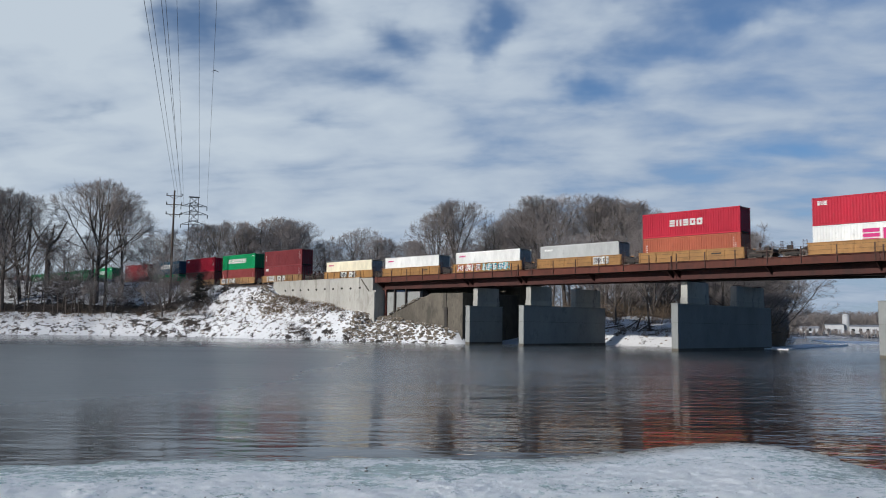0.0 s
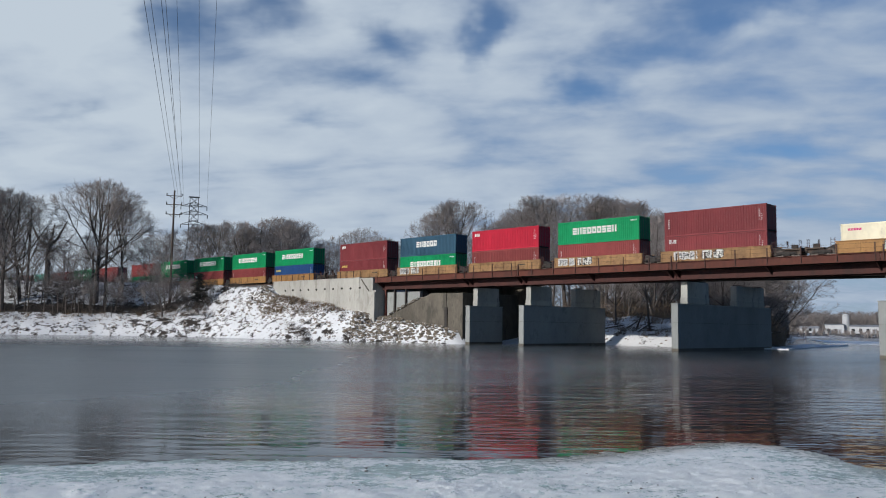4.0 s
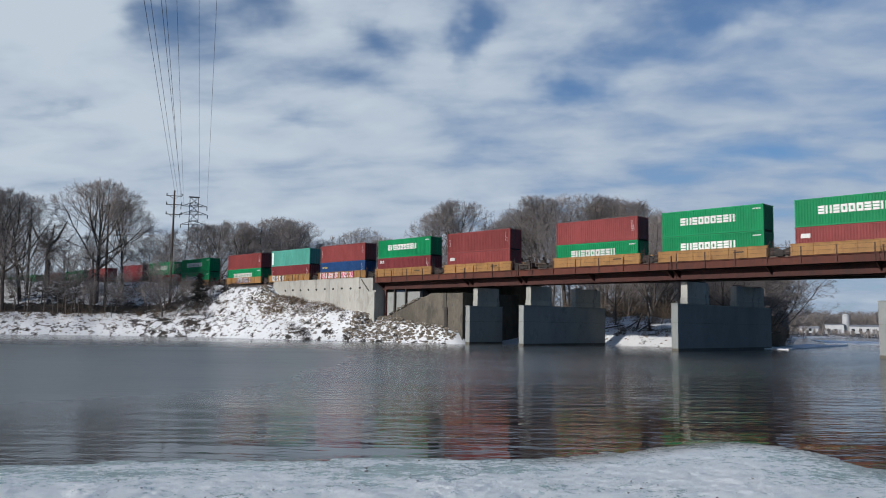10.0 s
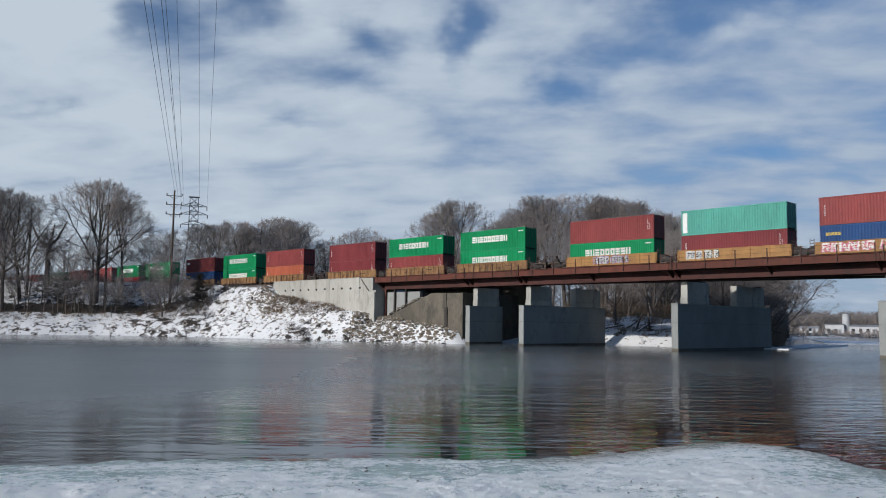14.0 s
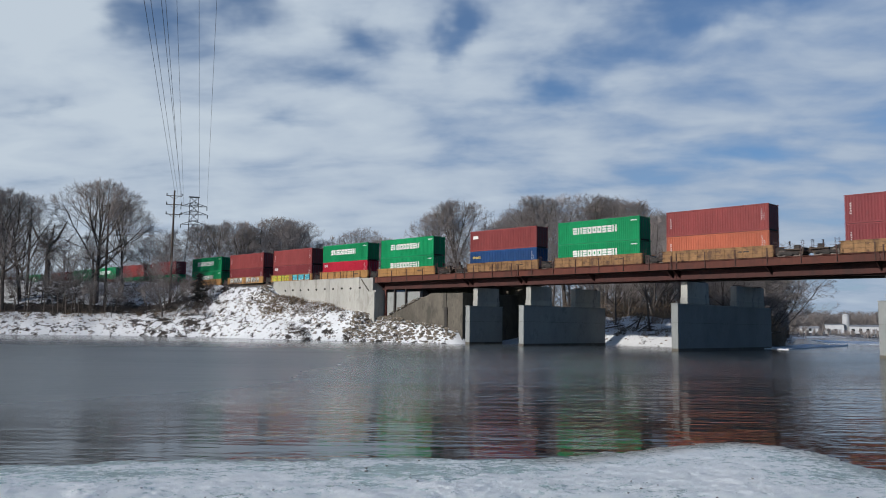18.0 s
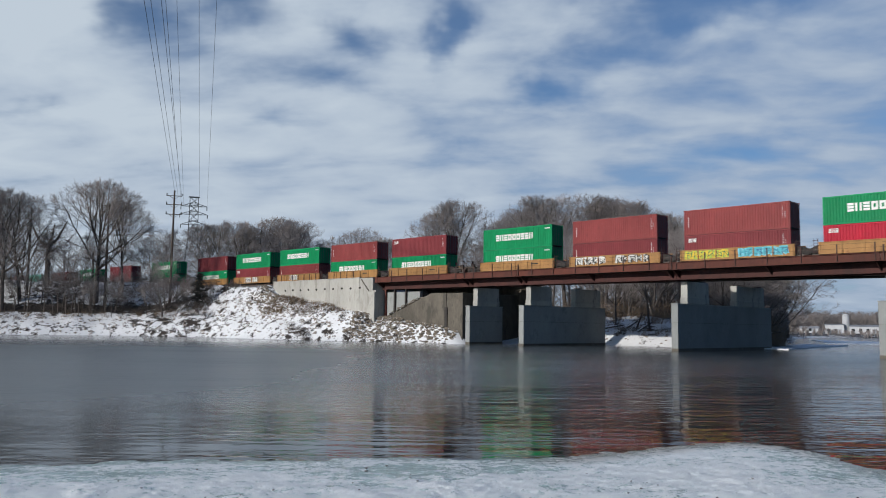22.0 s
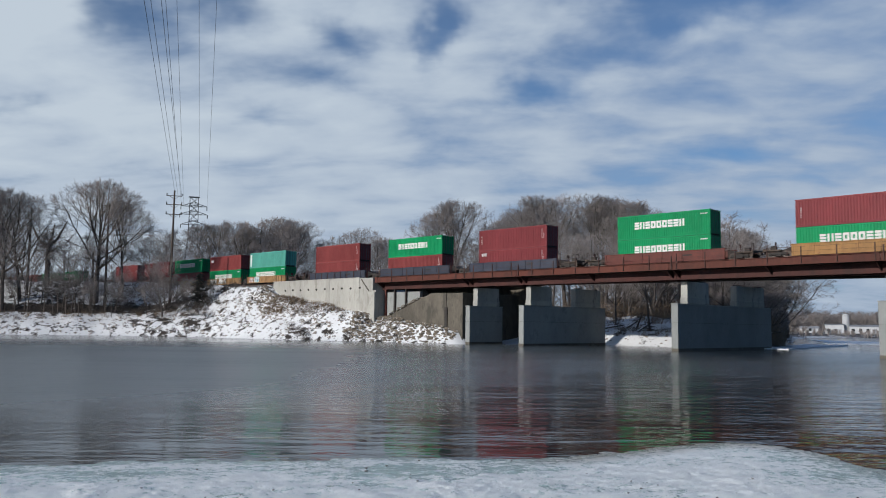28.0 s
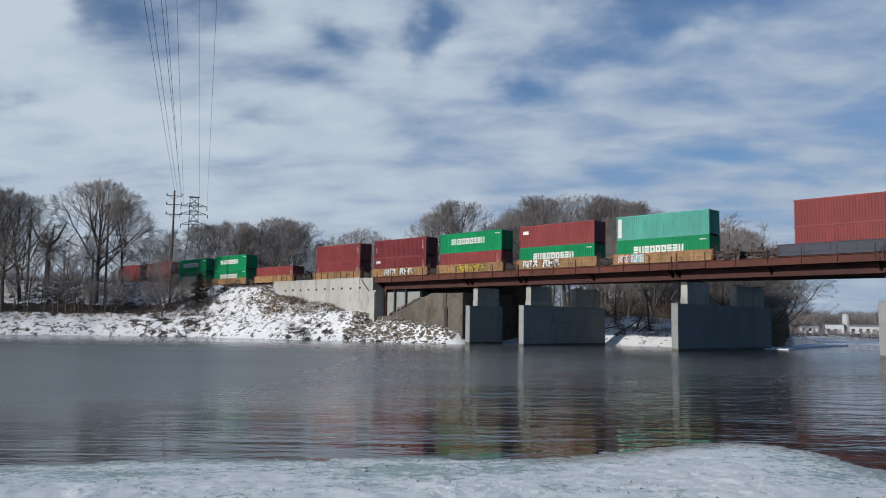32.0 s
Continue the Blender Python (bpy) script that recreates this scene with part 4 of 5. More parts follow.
def truck(parent, x):
    """A two-axle truck under the joint of two units."""
    t = piece("truck_frame", (), lambda: boxes((-1.0, 1.0, -1.02, -0.86, 0.42, 0.72), (-1.0, 1.0, 0.86, 1.02, 0.42, 0.72), (-0.25, 0.25, -1.0, 1.0, 0.4, 0.75), (-0.35, 0.35, -1.06, -0.8, 0.3, 0.84), (-0.35, 0.35, 0.8, 1.06, 0.3, 0.84), (-1.05, -0.7, -1.08, -0.84, 0.38, 0.62), (0.7, 1.05, -1.08, -0.84, 0.38, 0.62), bev=0.03), UNDER, parent, (x, 1.22, 0))
    for dx in (-0.86, 0.86):
        for dy, r in ((-0.755, 0), (0.755, 180)):
            w = piece("wheel", (), wheel_mesh, WHEEL, t, (dx, dy, 0.46))
            w.rotation_euler = (0, 0, radians(r + 180))


def well_car(m, name, lo, hi, graf, first, last, trucks):
    """One well unit. Origin on the rail's top, under the load's near lower corner at -x."""
    c = empty("well_car", pose(0, 0, 0), name, "railway wagon", "well cars of the train")
    key = (m.name, lo, hi)
    sill = lambda: boxes((lo, hi, -0.16, -0.06, 0.30, SILL_TOP), (lo - 0.05, hi + 0.05, -0.24, -0.02, SILL_TOP, SILL_TOP + 0.07), (lo, hi, -0.22, -0.02, 0.26, 0.32))
    near = piece("side_sill", key, sill, m, c)
    far = piece("side_sill", key, sill, m, c, (0, CW, 0))
    far.scale = (1, -1, 1)
    n = 12 if m is BROWN else 6
    for i in range(n + 1):
        piece("stake", (m.name,), lambda: boxes((-0.06, 0.06, -0.235, -0.16, 0.32, SILL_TOP)), m, near, (lo + 0.15 + (hi - lo - 0.3) * i / n, 0, 0))
    piece("well_floor", key, lambda: boxes((lo, hi, 0.0, CW, 0.2, 0.27)), UNDER, c)
    for x0, s in ((lo, -1), (hi, 1)):
        piece("bulkhead", (m.name, s), lambda: prism([(0, 0.3), (0, SILL_TOP - 0.1), (s * 0.12, SILL_TOP - 0.1), (s * 1.25, 0.92), (s * 1.25, 0.74), (s * 0.3, 0.55)], "y", 0.45, CW - 0.45), UNDER, c, (x0, 0, 0))
        piece("ladder", (s,), lambda: boxes((s * 0.1 - 0.02, s * 0.1 + 0.02, 0, 0.04, 0.4, 1.9), (s * 0.5 - 0.02, s * 0.5 + 0.02, 0, 0.04, 0.4, 1.9), *[(min(s * 0.1, s * 0.5), max(s * 0.1, s * 0.5), 0, 0.04, 0.5 + 0.3 * i, 0.54 + 0.3 * i) for i in range(5)]), RAILPOST, c, (x0, -0.1, 0))
    if graf:
        g, a, b = graf
        words, tags = GRAF[g]
        for e, (u, v, back, body, accent) in enumerate(tags):
            p, q = a + (b - a) * u, a + (b - a) * v
            ob = piece("graffiti", (g, a, b, e), lambda: scrawl(p, q, 0.44, 1.36, 0.52, ord(g) + e, -0.162), SPRAY[back], near, (0, 0, 0), words + " spray-painted scrawl")
            piece("stroke", (g, a, b, e, 1), lambda: scrawl(p, q, 0.46, 1.34, 0.24, ord(g) + e, -0.168), SPRAY[body], ob)
            piece("stroke", (g, a, b, e, 2), lambda: scrawl(p, q, 0.55, 1.2, 0.07, ord(g) + e + 50, -0.174, 0.1), SPRAY[accent], ob)
    else:
        piece("stencil", (), lambda: boxes((8.8, 10.0, -0.012, 0.0, 0.88, 1.02)), UNDER, near, (0, -0.165, 0))
    for x in trucks:
        truck(c, x)
    for on, x, s in ((first, hi + 1.2, 1), (last, lo - 1.2, -1)):
        if on:
            e = piece("end_platform", (m.name, s), lambda: boxes((min(0, s * 1.9), max(0, s * 1.9), -0.05, CW + 0.05, 0.86, 1.0), (s * 1.0 - 0.7, s * 1.0 + 0.7, 0.3, CW - 0.3, 0.5, 0.86), (min(s * 1.9, s * 1.75), max(s * 1.9, s * 1.75), 0, CW, 0.7, 1.12)), ENDS, c, (x, 0, 0))
            piece("coupler", (s,), lambda: boxes((min(s * 1.7, s * 2.25), max(s * 1.7, s * 2.25), CW / 2 - 0.12, CW / 2 + 0.12, 0.62, 0.9), (s * 2.2 - 0.12, s * 2.2 + 0.12, CW / 2 - 0.2, CW / 2 + 0.2, 0.58, 0.94), bev=0.03), UNDER, e)
            piece("hand_rail", (s,), lambda: boxes((s * 1.7 - 0.025, s * 1.7 + 0.025, 0.075, 0.125, 1.0, 1.9), (s * 1.7 - 0.025, s * 1.7 + 0.025, 0.575, 0.625, 1.0, 1.9), (s * 1.7 - 0.025, s * 1.7 + 0.025, 0.1, 0.6, 1.85, 1.9)), RAILPOST, e)
            piece("brake_stand", (s,), lambda: boxes((s * 0.5 - 0.03, s * 0.5 + 0.03, 0.07, 0.13, 1.0, 1.7), (s * 0.5 - 0.05, s * 0.5 - 0.03, -0.1, 0.3, 1.4, 1.8)), RAILPOST, e)
            piece("valve_box", (s,), lambda: boxes((s * 1.0 - 0.3, s * 1.0 + 0.3, 0.5, 0.9, 1.0, 1.45), bev=0.03), UNDER, e)
    return c


# unit: place of the load's trailing end at 0 s, top load, bottom load (paint, marking), sill paint, graffiti
g9, bp, bc, by, bu = ("G", "wide"), ("B", "plain"), ("B", "patch"), ("B", "yellow"), ("B", "upright")
mp_, mu, nv = ("M", "corner"), ("M", "upright"), ("N", "yellow")
CARS = [
    (OCHRE, "12.19", [(-33.9, ("C", "corner"), ("W", "magenta"), None)]),
    (OCHRE, "", [(-53.8, ("C", "two_words"), ("O", "upright"), None), (-69.35, None, ("A", "reefer"), ("w", 8.5, 11)), (-85.1, None, ("W", "reefer"), ("a", 0.5, 10.5)), (-100.9, None, ("W", "reefer"), None), (-116.5, None, ("K", "reefer"), ("k", 4, 8.5))]),
    (BUFF, "", [(-136.2, mu, mp_, ("w", 1, 8)), (-151.8, g9, bu, ("w", 0, 6)), (-167.2, ("C", "corner"), bu, None), (-182.7, ("S", "six"), g9, ("w", 0, 5)), (-198.1, mp_, ("M", "yellow"), None)]),
    (OCHRE, "", [(-218.0, g9, nv, None), (-233.3, g9, bu, None), (-248.9, g9, bc, None), (-264.4, g9, g9, None), (-279.9, bp, g9, None)]),
    (OCHRE, "", [(-300.1, bu, bc, None), (-315.9, g9, mp_, None), (-331.5, bu, nv, ("p", 0.2, 9.5)), (-347.0, ("T", "stripe"), mu, ("w", 0.5, 5)), (-362.8, bp, g9, ("v", 3.5, 9))]),
    (BROWN, "", [(-382.5, g9, g9, None), (-398.3, g9, bu, None), (-414.0, mu, mu, None)]),
    (BROWN, "", [(-433.9, bu, ("O", "upright"), None), (-449.7, g9, g9, None), (-465.5, bc, nv, None)]),
    (OCHRE, "", [(-485.3, g9, g9, None), (-500.9, g9, ("C", "corner"), None), (-516.4, bu, mp_, ("m", 0.2, 12)), (-532.1, bu, mu, ("k", 0.2, 11.5)), (-547.7, g9, g9, None)]),
    (OCHRE, "", [(-567.4, mp_, g9, None), (-583.3, bu, g9, None), (-599.0, g9, bu, ("w", 3.5, 6.5)), (-614.5, g9, mp_, ("w", 3.5, 9)), (-630.1, mu, g9, None)]),
    (REDOXIDE, "long", [(-651.8, g9, g9, None)]),
    (SLATE, "long", [(-675.0, mu, mp_, None), (-694.7, g9, bp, None), (-714.2, bp, bp, None)]),
    (BUFF, "", [(-735.9, ("T", "stripe"), g9, ("a", 0.3, 4)), (-751.4, bc, g9, ("k", 0.5, 7)), (-766.9, g9, bp, ("y", 3.5, 9.5)), (-782.1, mu, mp_, ("k", 2.5, 9.5)), (-798.0, bp, mu, None)]),
    (BUFF, "", [(-817.3, None, bp, None), (-833.4, g9, g9, None), (-849.2, g9, g9, None), (-864.9, bp, bu, None), (-880.5, mp_, bp, None)]),
]
TRAIN = []
PROTO = {}


def load(code, style, seat):
    key = (code, style, seat)
    if key not in PROTO:
        PROTO[key] = container(code, style, seat, style == "reefer")
        return PROTO[key]
    return copy_thing(PROTO[key], pose(0, 0, 0))


NEAR_Y = TRACK_Y - CW / 2
for paint, size, units in CARS:
    lo, hi = (-1.75, 13.95) if size == "long" else (-0.45, 12.64)
    for i, (s, top, bottom, graf) in enumerate(units):
        first, last = i == 0, i == len(units) - 1
        trucks = [lo - 1.25 - (0 if not last else 0.3)] + ([hi + 1.5] if first else [])
        tone = paint.name.replace("_", " ").replace(" paint", "")
        car = well_car(paint, tone + " railway well car" + (" with graffiti on its side sill" if graf else " with a grimy side sill"), lo, hi, graf, first, last, trucks)
        TRAIN.append((car, s, RAIL_Z))
        TRAIN.append((load(*bottom, "set in a well car"), s, RAIL_Z + 0.275))
        if top:
            TRAIN.append((load(*top, "stacked on another"), s, RAIL_Z + 0.275 + CH + 0.005))


# ---- trees ----
def grow(seed, height, spread, limbs, trunk_r, bole=0.36, fine=1.0):
    """Meshes of a bare tree: the trunk, each main limb, and the crown of fine branches."""
    rnd = random.Random(seed)
    data = {"trunk": ([], []), "crown": ([], [])}

    def seg(kind, a, b, ra, rb, sides):
        vs, fs = data[kind]
        d = (b - a).normalized()
        u = d.orthogonal().normalized()
        v = d.cross(u)
        n = len(vs)
        for p, r in ((a, ra), (b, rb)):
            for i in range(sides):
                q = 2 * math.pi * i / sides
                vs.append(p + r * (math.cos(q) * u + math.sin(q) * v))
        for i in range(sides):
            j = (i + 1) % sides
            fs.append((n + i, n + j, n + sides + j, n + sides + i))

    wide, tall = 0.46 * height * min(spread, 1.1) ** 0.8, 0.42 * height
    mid = Vector((0, 0, 0.61 * height))

    def room(p, d):
        """How far it is from p along d to the crown's rounded outline."""
        a = Vector(((p.x - mid.x) / wide, (p.y - mid.y) / wide, (p.z - mid.z) / tall))
        b = Vector((d.x / wide, d.y / wide, d.z / tall))
        qa, qb, qc = b.dot(b), 2 * a.dot(b), a.dot(a) - 1
        k = qb * qb - 4 * qa * qc
        return max((-qb + math.sqrt(k)) / (2 * qa), 0.0) if k > 0 else 0.0

    def branch(p, d, length, r, level, kind):
        sides, bits = ((8, 5), (6, 6), (4, 4), (3, 3), (3, 2))[level]
        pts = [(p.copy(), r)]
        for i in range(bits):
            jit = Vector((rnd.gauss(0, 1), rnd.gauss(0, 1), rnd.gauss(0, 1))) * (0.04, 0.1, 0.12, 0.12, 0.12)[level]
            d = (d + jit + Vector((0, 0, (0.05, 0.08, 0.06, 0.03, 0.02)[level]))).normalized()
            nr = max(r * (1 - (i + 1) / bits * (0.62 if bole > 0.5 else 0.3, 0.72, 0.75, 0.65, 0.5)[level]), (0.015, 0.015, 0.014, 0.012, 0.009)[level])
            q = p + d * (length / bits)
            seg(kind, p, q, pts[-1][1], nr, sides)
            p = q
            pts.append((p.copy(), nr))
        if level == 4:
            return
        count = limbs if level == 0 else max(2, int(rnd.uniform(0.8, 1.2) * (0, 9.5, 8.0, 6.5)[level] * fine))
        turn = rnd.uniform(0, 6.28)
        for i in range(count):
            if level == 0:
                t = 1.0 - (0.62 * i / count if bole > 0.5 else 0.5 * (i / count) ** 1.4)
            else:
                t = 0.18 + 0.82 * (i + rnd.random()) / count
            k = min(int(t * bits), bits - 1)
            (a, ra), (b, rb) = pts[k], pts[k + 1]
            w = min(t * bits - k, 1.0)
            base = a.lerp(b, w)
            dd = (b - a).normalized()
            if level == 0:
                turn += 2.4 + rnd.uniform(-0.4, 0.4)
                side = Vector((math.cos(turn), math.sin(turn), 0))
                lean = math.radians((8 + 46 * (i / max(1, count - 1)) + rnd.uniform(-6, 6)) * spread)
                ln = 0.0
                rr = ra * (0.66 - 0.3 * i / count)
            else:
                side = Vector((rnd.gauss(0, 1), rnd.gauss(0, 1), rnd.gauss(0, 0.4)))
                lean = math.radians(rnd.uniform(26, 54))
                ln = length * rnd.uniform(0.32, 0.52) * (1.15 - 0.5 * t)
                rr = (ra + (rb - ra) * w) * rnd.uniform(0.5, 0.72)
            side = (side - dd * side.dot(dd)).normalized()
            nd = dd * math.cos(lean) + side * math.sin(lean)
            free = room(base, (nd + Vector((0, 0, 0.25))).normalized())
            if level == 0:
                ln = max(free * rnd.uniform(0.82, 0.98), 0.15 * height)
            elif level == 1:
                ln = max(min(free * rnd.uniform(0.8, 1.05), 0.42 * height), 0.07 * height)
            else:
                ln = min(max(ln, 0.055 * height), max(free * 1.15, 0.035 * height))
            if level == 0:
                sub = "limb%d" % i
                data[sub] = ([], [])
            else:
                sub = kind if level == 1 and rr > 0.05 else "crown"
            branch(base, nd, ln, max(rr, 0.018), level + 1, sub)

    branch(Vector((0, 0, -0.4)), Vector((rnd.gauss(0, 0.03), rnd.gauss(0, 0.03), 1)).normalized(), height * bole, trunk_r, 0, "trunk")
    zs = sorted(v.z for v in data["crown"][0])
    s = height / zs[int(len(zs) * 0.995)]
    return {k: ([v * s for v in vs], fs) for k, (vs, fs) in data.items() if vs}


def tree_meshes(name, parts):
    out = []
    for k, (vs, fs) in parts.items():
        k = "limb" if k.startswith("limb") else k
        me = bpy.data.meshes.new(name + "_" + k)
        me.from_pydata([tuple(v) for v in vs], [], fs)
        me.materials.append(TWIG if k == "crown" else BARK)
        out.append((k, me))
    return out


KINDS = [tree_meshes("broad_tree", grow(11, 20, 1.25, 11, 0.46, 0.62, 1.05)),
         tree_meshes("broad_tree", grow(23, 20, 1.15, 10, 0.40, 0.6, 1.05)),
         tree_meshes("tall_tree", grow(37, 20, 0.75, 6, 0.32, 0.42, 1.0)),
         tree_meshes("slim_tree", grow(41, 20, 0.55, 5, 0.24, 0.4, 0.95)),
         tree_meshes("forked_tree", grow(59, 20, 1.1, 6, 0.36, 0.24, 1.05)),
         tree_meshes("thin_tree", grow(67, 20, 0.7, 4, 0.19, 0.4, 0.8))]
LABELS = ["broad bare deciduous tree with a rounded winter crown", "bare deciduous tree with a spreading winter crown", "tall bare deciduous tree with upswept limbs",
          "slim bare deciduous tree with steep branches", "bare deciduous tree forking low into several limbs", "thin bare young tree with sparse twigs"]


def tree(kind, x, y, top, turn, wide=1.0):
    z = ground_z(x, y)
    h = top - z
    t = new("bare_tree")
    t.matrix_basis = pose(x, y, z, 0, 0, turn) @ Matrix.Diagonal((h / 20 * wide, h / 20 * wide, h / 20, 1))
    for k, me in KINDS[kind]:
        p = new(k, me)
        p.parent = t
    tagged(t, LABELS[kind], "tree", "bare trees on the far bank")
    return t


# kind, x, y, top height, turn, width
for row in [
    (1, -168.8, 50.0, 26.9, 10, 1.1), (2, -171.7, 54.0, 26.6, 80, 1.2), (5, -168.6, 57.0, 18.1, 30, 1.0), (3, -174.0, 60.5, 20.5, 140, 1.0), (0, -163.5, 65.3, 30.2, 200, 1.0), (1, -165.3, 71.3, 27.1, 290, 0.85),
    (4, -163.0, 76.0, 20.5, 60, 0.9), (5, -162.6, 62.6, 19.0, 15, 0.9), (5, -160.0, 68.0, 15.0, 100, 0.9), (3, -172.0, 47.5, 24.0, 220, 1.2), (5, -165.5, 53.5, 19.0, 50, 1.0), (4, -158.5, 74.0, 14.5, 190, 0.9),
    (5, -155.5, 75.5, 15.0, 250, 1.0), (3, -181.0, 51.0, 23.0, 300, 1.2), (4, -184.0, 58.0, 22.0, 20, 1.2), (4, -178.0, 68.0, 19.0, 320, 1.1), (5, -164.5, 59.5, 20.0, 75, 0.9),
    (3, -168.0, 72.0, 20.0, 10, 0.8), (4, -145.9, 70.6, 10.6, 120, 1.5), (4, -147.5, 74.2, 11.5, 210, 1.3), (5, -150.5, 72.0, 10.0, 40, 1.6), (4, -157.0, 66.5, 9.5, 300, 1.4)]:
    tree(*row)
for row in [
    (4, -196.7, 109.3, 29.4, 12, 1.1), (1, -198.5, 116.2, 29.6, 70, 1.0), (2, -200.4, 122.7, 28.5, 130, 1.2), (0, -197.2, 127.8, 32.0, 200, 0.9), (1, -189.6, 130.2, 30.8, 260, 0.95), (4, -193.6, 141.8, 27.5, 310, 0.8), (3, -205.0, 100.0, 27.0, 20, 1.2),
    (2, -183.4, 147.0, 29.6, 40, 1.1), (4, -179.3, 151.9, 29.0, 95, 1.0), (1, -178.2, 160.7, 27.0, 150, 1.0), (0, -133.1, 128.4, 28.0, 190, 0.8), (1, -126.1, 128.5, 29.8, 240, 1.0), (4, -131.2, 144.2, 28.0, 280, 1.0),
    (2, -130.5, 151.5, 29.6, 320, 1.2), (0, -116.9, 143.4, 31.6, 15, 0.85), (2, -115.0, 151.2, 32.5, 60, 1.3), (1, -107.0, 150.9, 31.5, 110, 1.0), (2, -105.8, 157.8, 31.5, 170, 1.3), (0, -99.9, 155.7, 30.2, 210, 0.85),
    (4, -98.0, 162.8, 27.0, 260, 1.0), (2, -98.2, 174.2, 26.0, 300, 1.2), (4, -81.1, 155.1, 24.0, 330, 1.0), (1, -83.9, 170.5, 24.0, 25, 1.0), (2, -109.2, 235.9, 26.5, 75, 1.3), (4, -106.1, 248.3, 27.0, 125, 1.2),
    (3, -122.0, 136.0, 26.0, 45, 1.2), (3, -111.0, 141.0, 28.0, 95, 1.2), (5, -121.0, 123.0, 20.0, 145, 1.2), (3, -92.0, 150.0, 25.0, 195, 1.2), (5, -103.0, 140.0, 22.0, 245, 1.3), (4, -138.0, 150.0, 24.0, 295, 1.1),
    (3, -187.0, 138.0, 26.0, 55, 1.2), (5, -170.0, 140.0, 22.0, 85, 1.3), (4, -165.0, 155.0, 25.0, 115, 1.0), (5, -150.0, 150.0, 20.0, 165, 1.3), (3, -156.0, 165.0, 25.0, 205, 1.2), (4, -145.0, 165.0, 23.0, 235, 1.0),
    (4, -220.0, 105.0, 27.0, 285, 1.1), (3, -215.0, 85.0, 22.0, 305, 1.2)]:
    tree(*row)
for row in [
    (0, -54.5, 119.5, 10.5, 40, 1.5), (4, -57.0, 127.0, 11.5, 140, 1.5), (4, -53.8, 112.5, 9.6, 250, 1.5), (1, -56.5, 117.0, 12.0, 70, 1.5), (4, -60.0, 122.0, 13.0, 10, 1.4),
    (1, -206.0, 112.0, 29.0, 33, 1.1), (4, -192.0, 121.0, 29.5, 66, 1.1), (1, -201.0, 133.0, 30.0, 99, 1.1), (4, -186.0, 125.0, 28.5, 132, 1.1), (0, -187.0, 158.0, 28.0, 165, 0.9), (4, -172.0, 163.0, 28.0, 198, 1.1),
    (1, -122.0, 150.0, 30.0, 231, 1.1), (0, -111.0, 160.0, 31.5, 264, 0.95), (4, -102.0, 148.0, 28.5, 297, 1.1), (1, -94.0, 160.0, 27.0, 330, 1.1), (4, -90.0, 165.0, 25.0, 3, 1.1), (1, -138.0, 160.0, 27.0, 36, 1.1)]:
    tree(*row)
# saplings on the ledge above the snowy strip
for i in range(26):
    rnd = random.Random(300 + i)
    k = rnd.uniform(0, 1)
    x, y = -175 + 24 * k + rnd.uniform(0, 4), 47 + 26 * k + rnd.uniform(-2, 3)
    tree(rnd.choice((3, 5, 5)), x, y, ground_z(x, y) + rnd.uniform(5, 11), rnd.uniform(0, 360), rnd.uniform(0.9, 1.5))


def snag(x, y, h, r, stubs, label):
    """A dead trunk with a broken top and a few stubs of limbs."""
    t = empty("dead_tree", pose(x, y, ground_z(x, y)), label, "tree")
    bm = bmesh.new()
    tube(bm, (0, 0, -0.4), (0.05, 0.05, h * 0.15), r * 1.5, r, 8)
    tube(bm, (0.05, 0.05, h * 0.15), (-0.1, 0.1, h * 0.6), r, r * 0.85, 8)
    tube(bm, (-0.1, 0.1, h * 0.6), (0.05, 0.0, h), r * 0.85, r * 0.6, 8, True)
    part("trunk", bm, BARK, t)
    for z, a, ln, rise in stubs:
        bm = bmesh.new()
        d = Vector((math.cos(radians(a)), math.sin(radians(a)), 0))
        p = Vector((-0.05, 0.05, z * h))
        q = p + d * ln * 0.5 + Vector((0, 0, rise * 0.3))
        tube(bm, p, q, r * 0.6, r * 0.45, 6)
        tube(bm, q, p + d * ln + Vector((0, 0, rise)), r * 0.45, r * 0.2, 6, True)
        part("limb", bm, BARK, t)
    return t


snag(-175.7, 60.1, 8.0, 0.55, ((0.95, 45, 3.6, 5.2), (0.9, 225, 4.2, 6.0), (0.99, 120, 1.5, 4.5), (0.8, 40, 2.0, 1.2)), "thick dead trunk forking into broken limbs")
snag(-162.0, 63.8, 10.5, 0.28, ((0.9, 230, 2.4, 0.3), (0.62, 40, 1.6, -0.2)), "slim broken dead trunk on the bank")
# wooded point behind the bridge
for i in range(36):
    rnd = random.Random(900 + i)
    y = rnd.uniform(108, 165)
    x = rnd.uniform(-96, -0.455 * y - 3)
    tree(rnd.choice((3, 4, 5, 5)), x, y, rnd.uniform(11, 19) if x > -64 else rnd.uniform(14, 22), rnd.uniform(0, 360), rnd.uniform(1.1, 1.6))


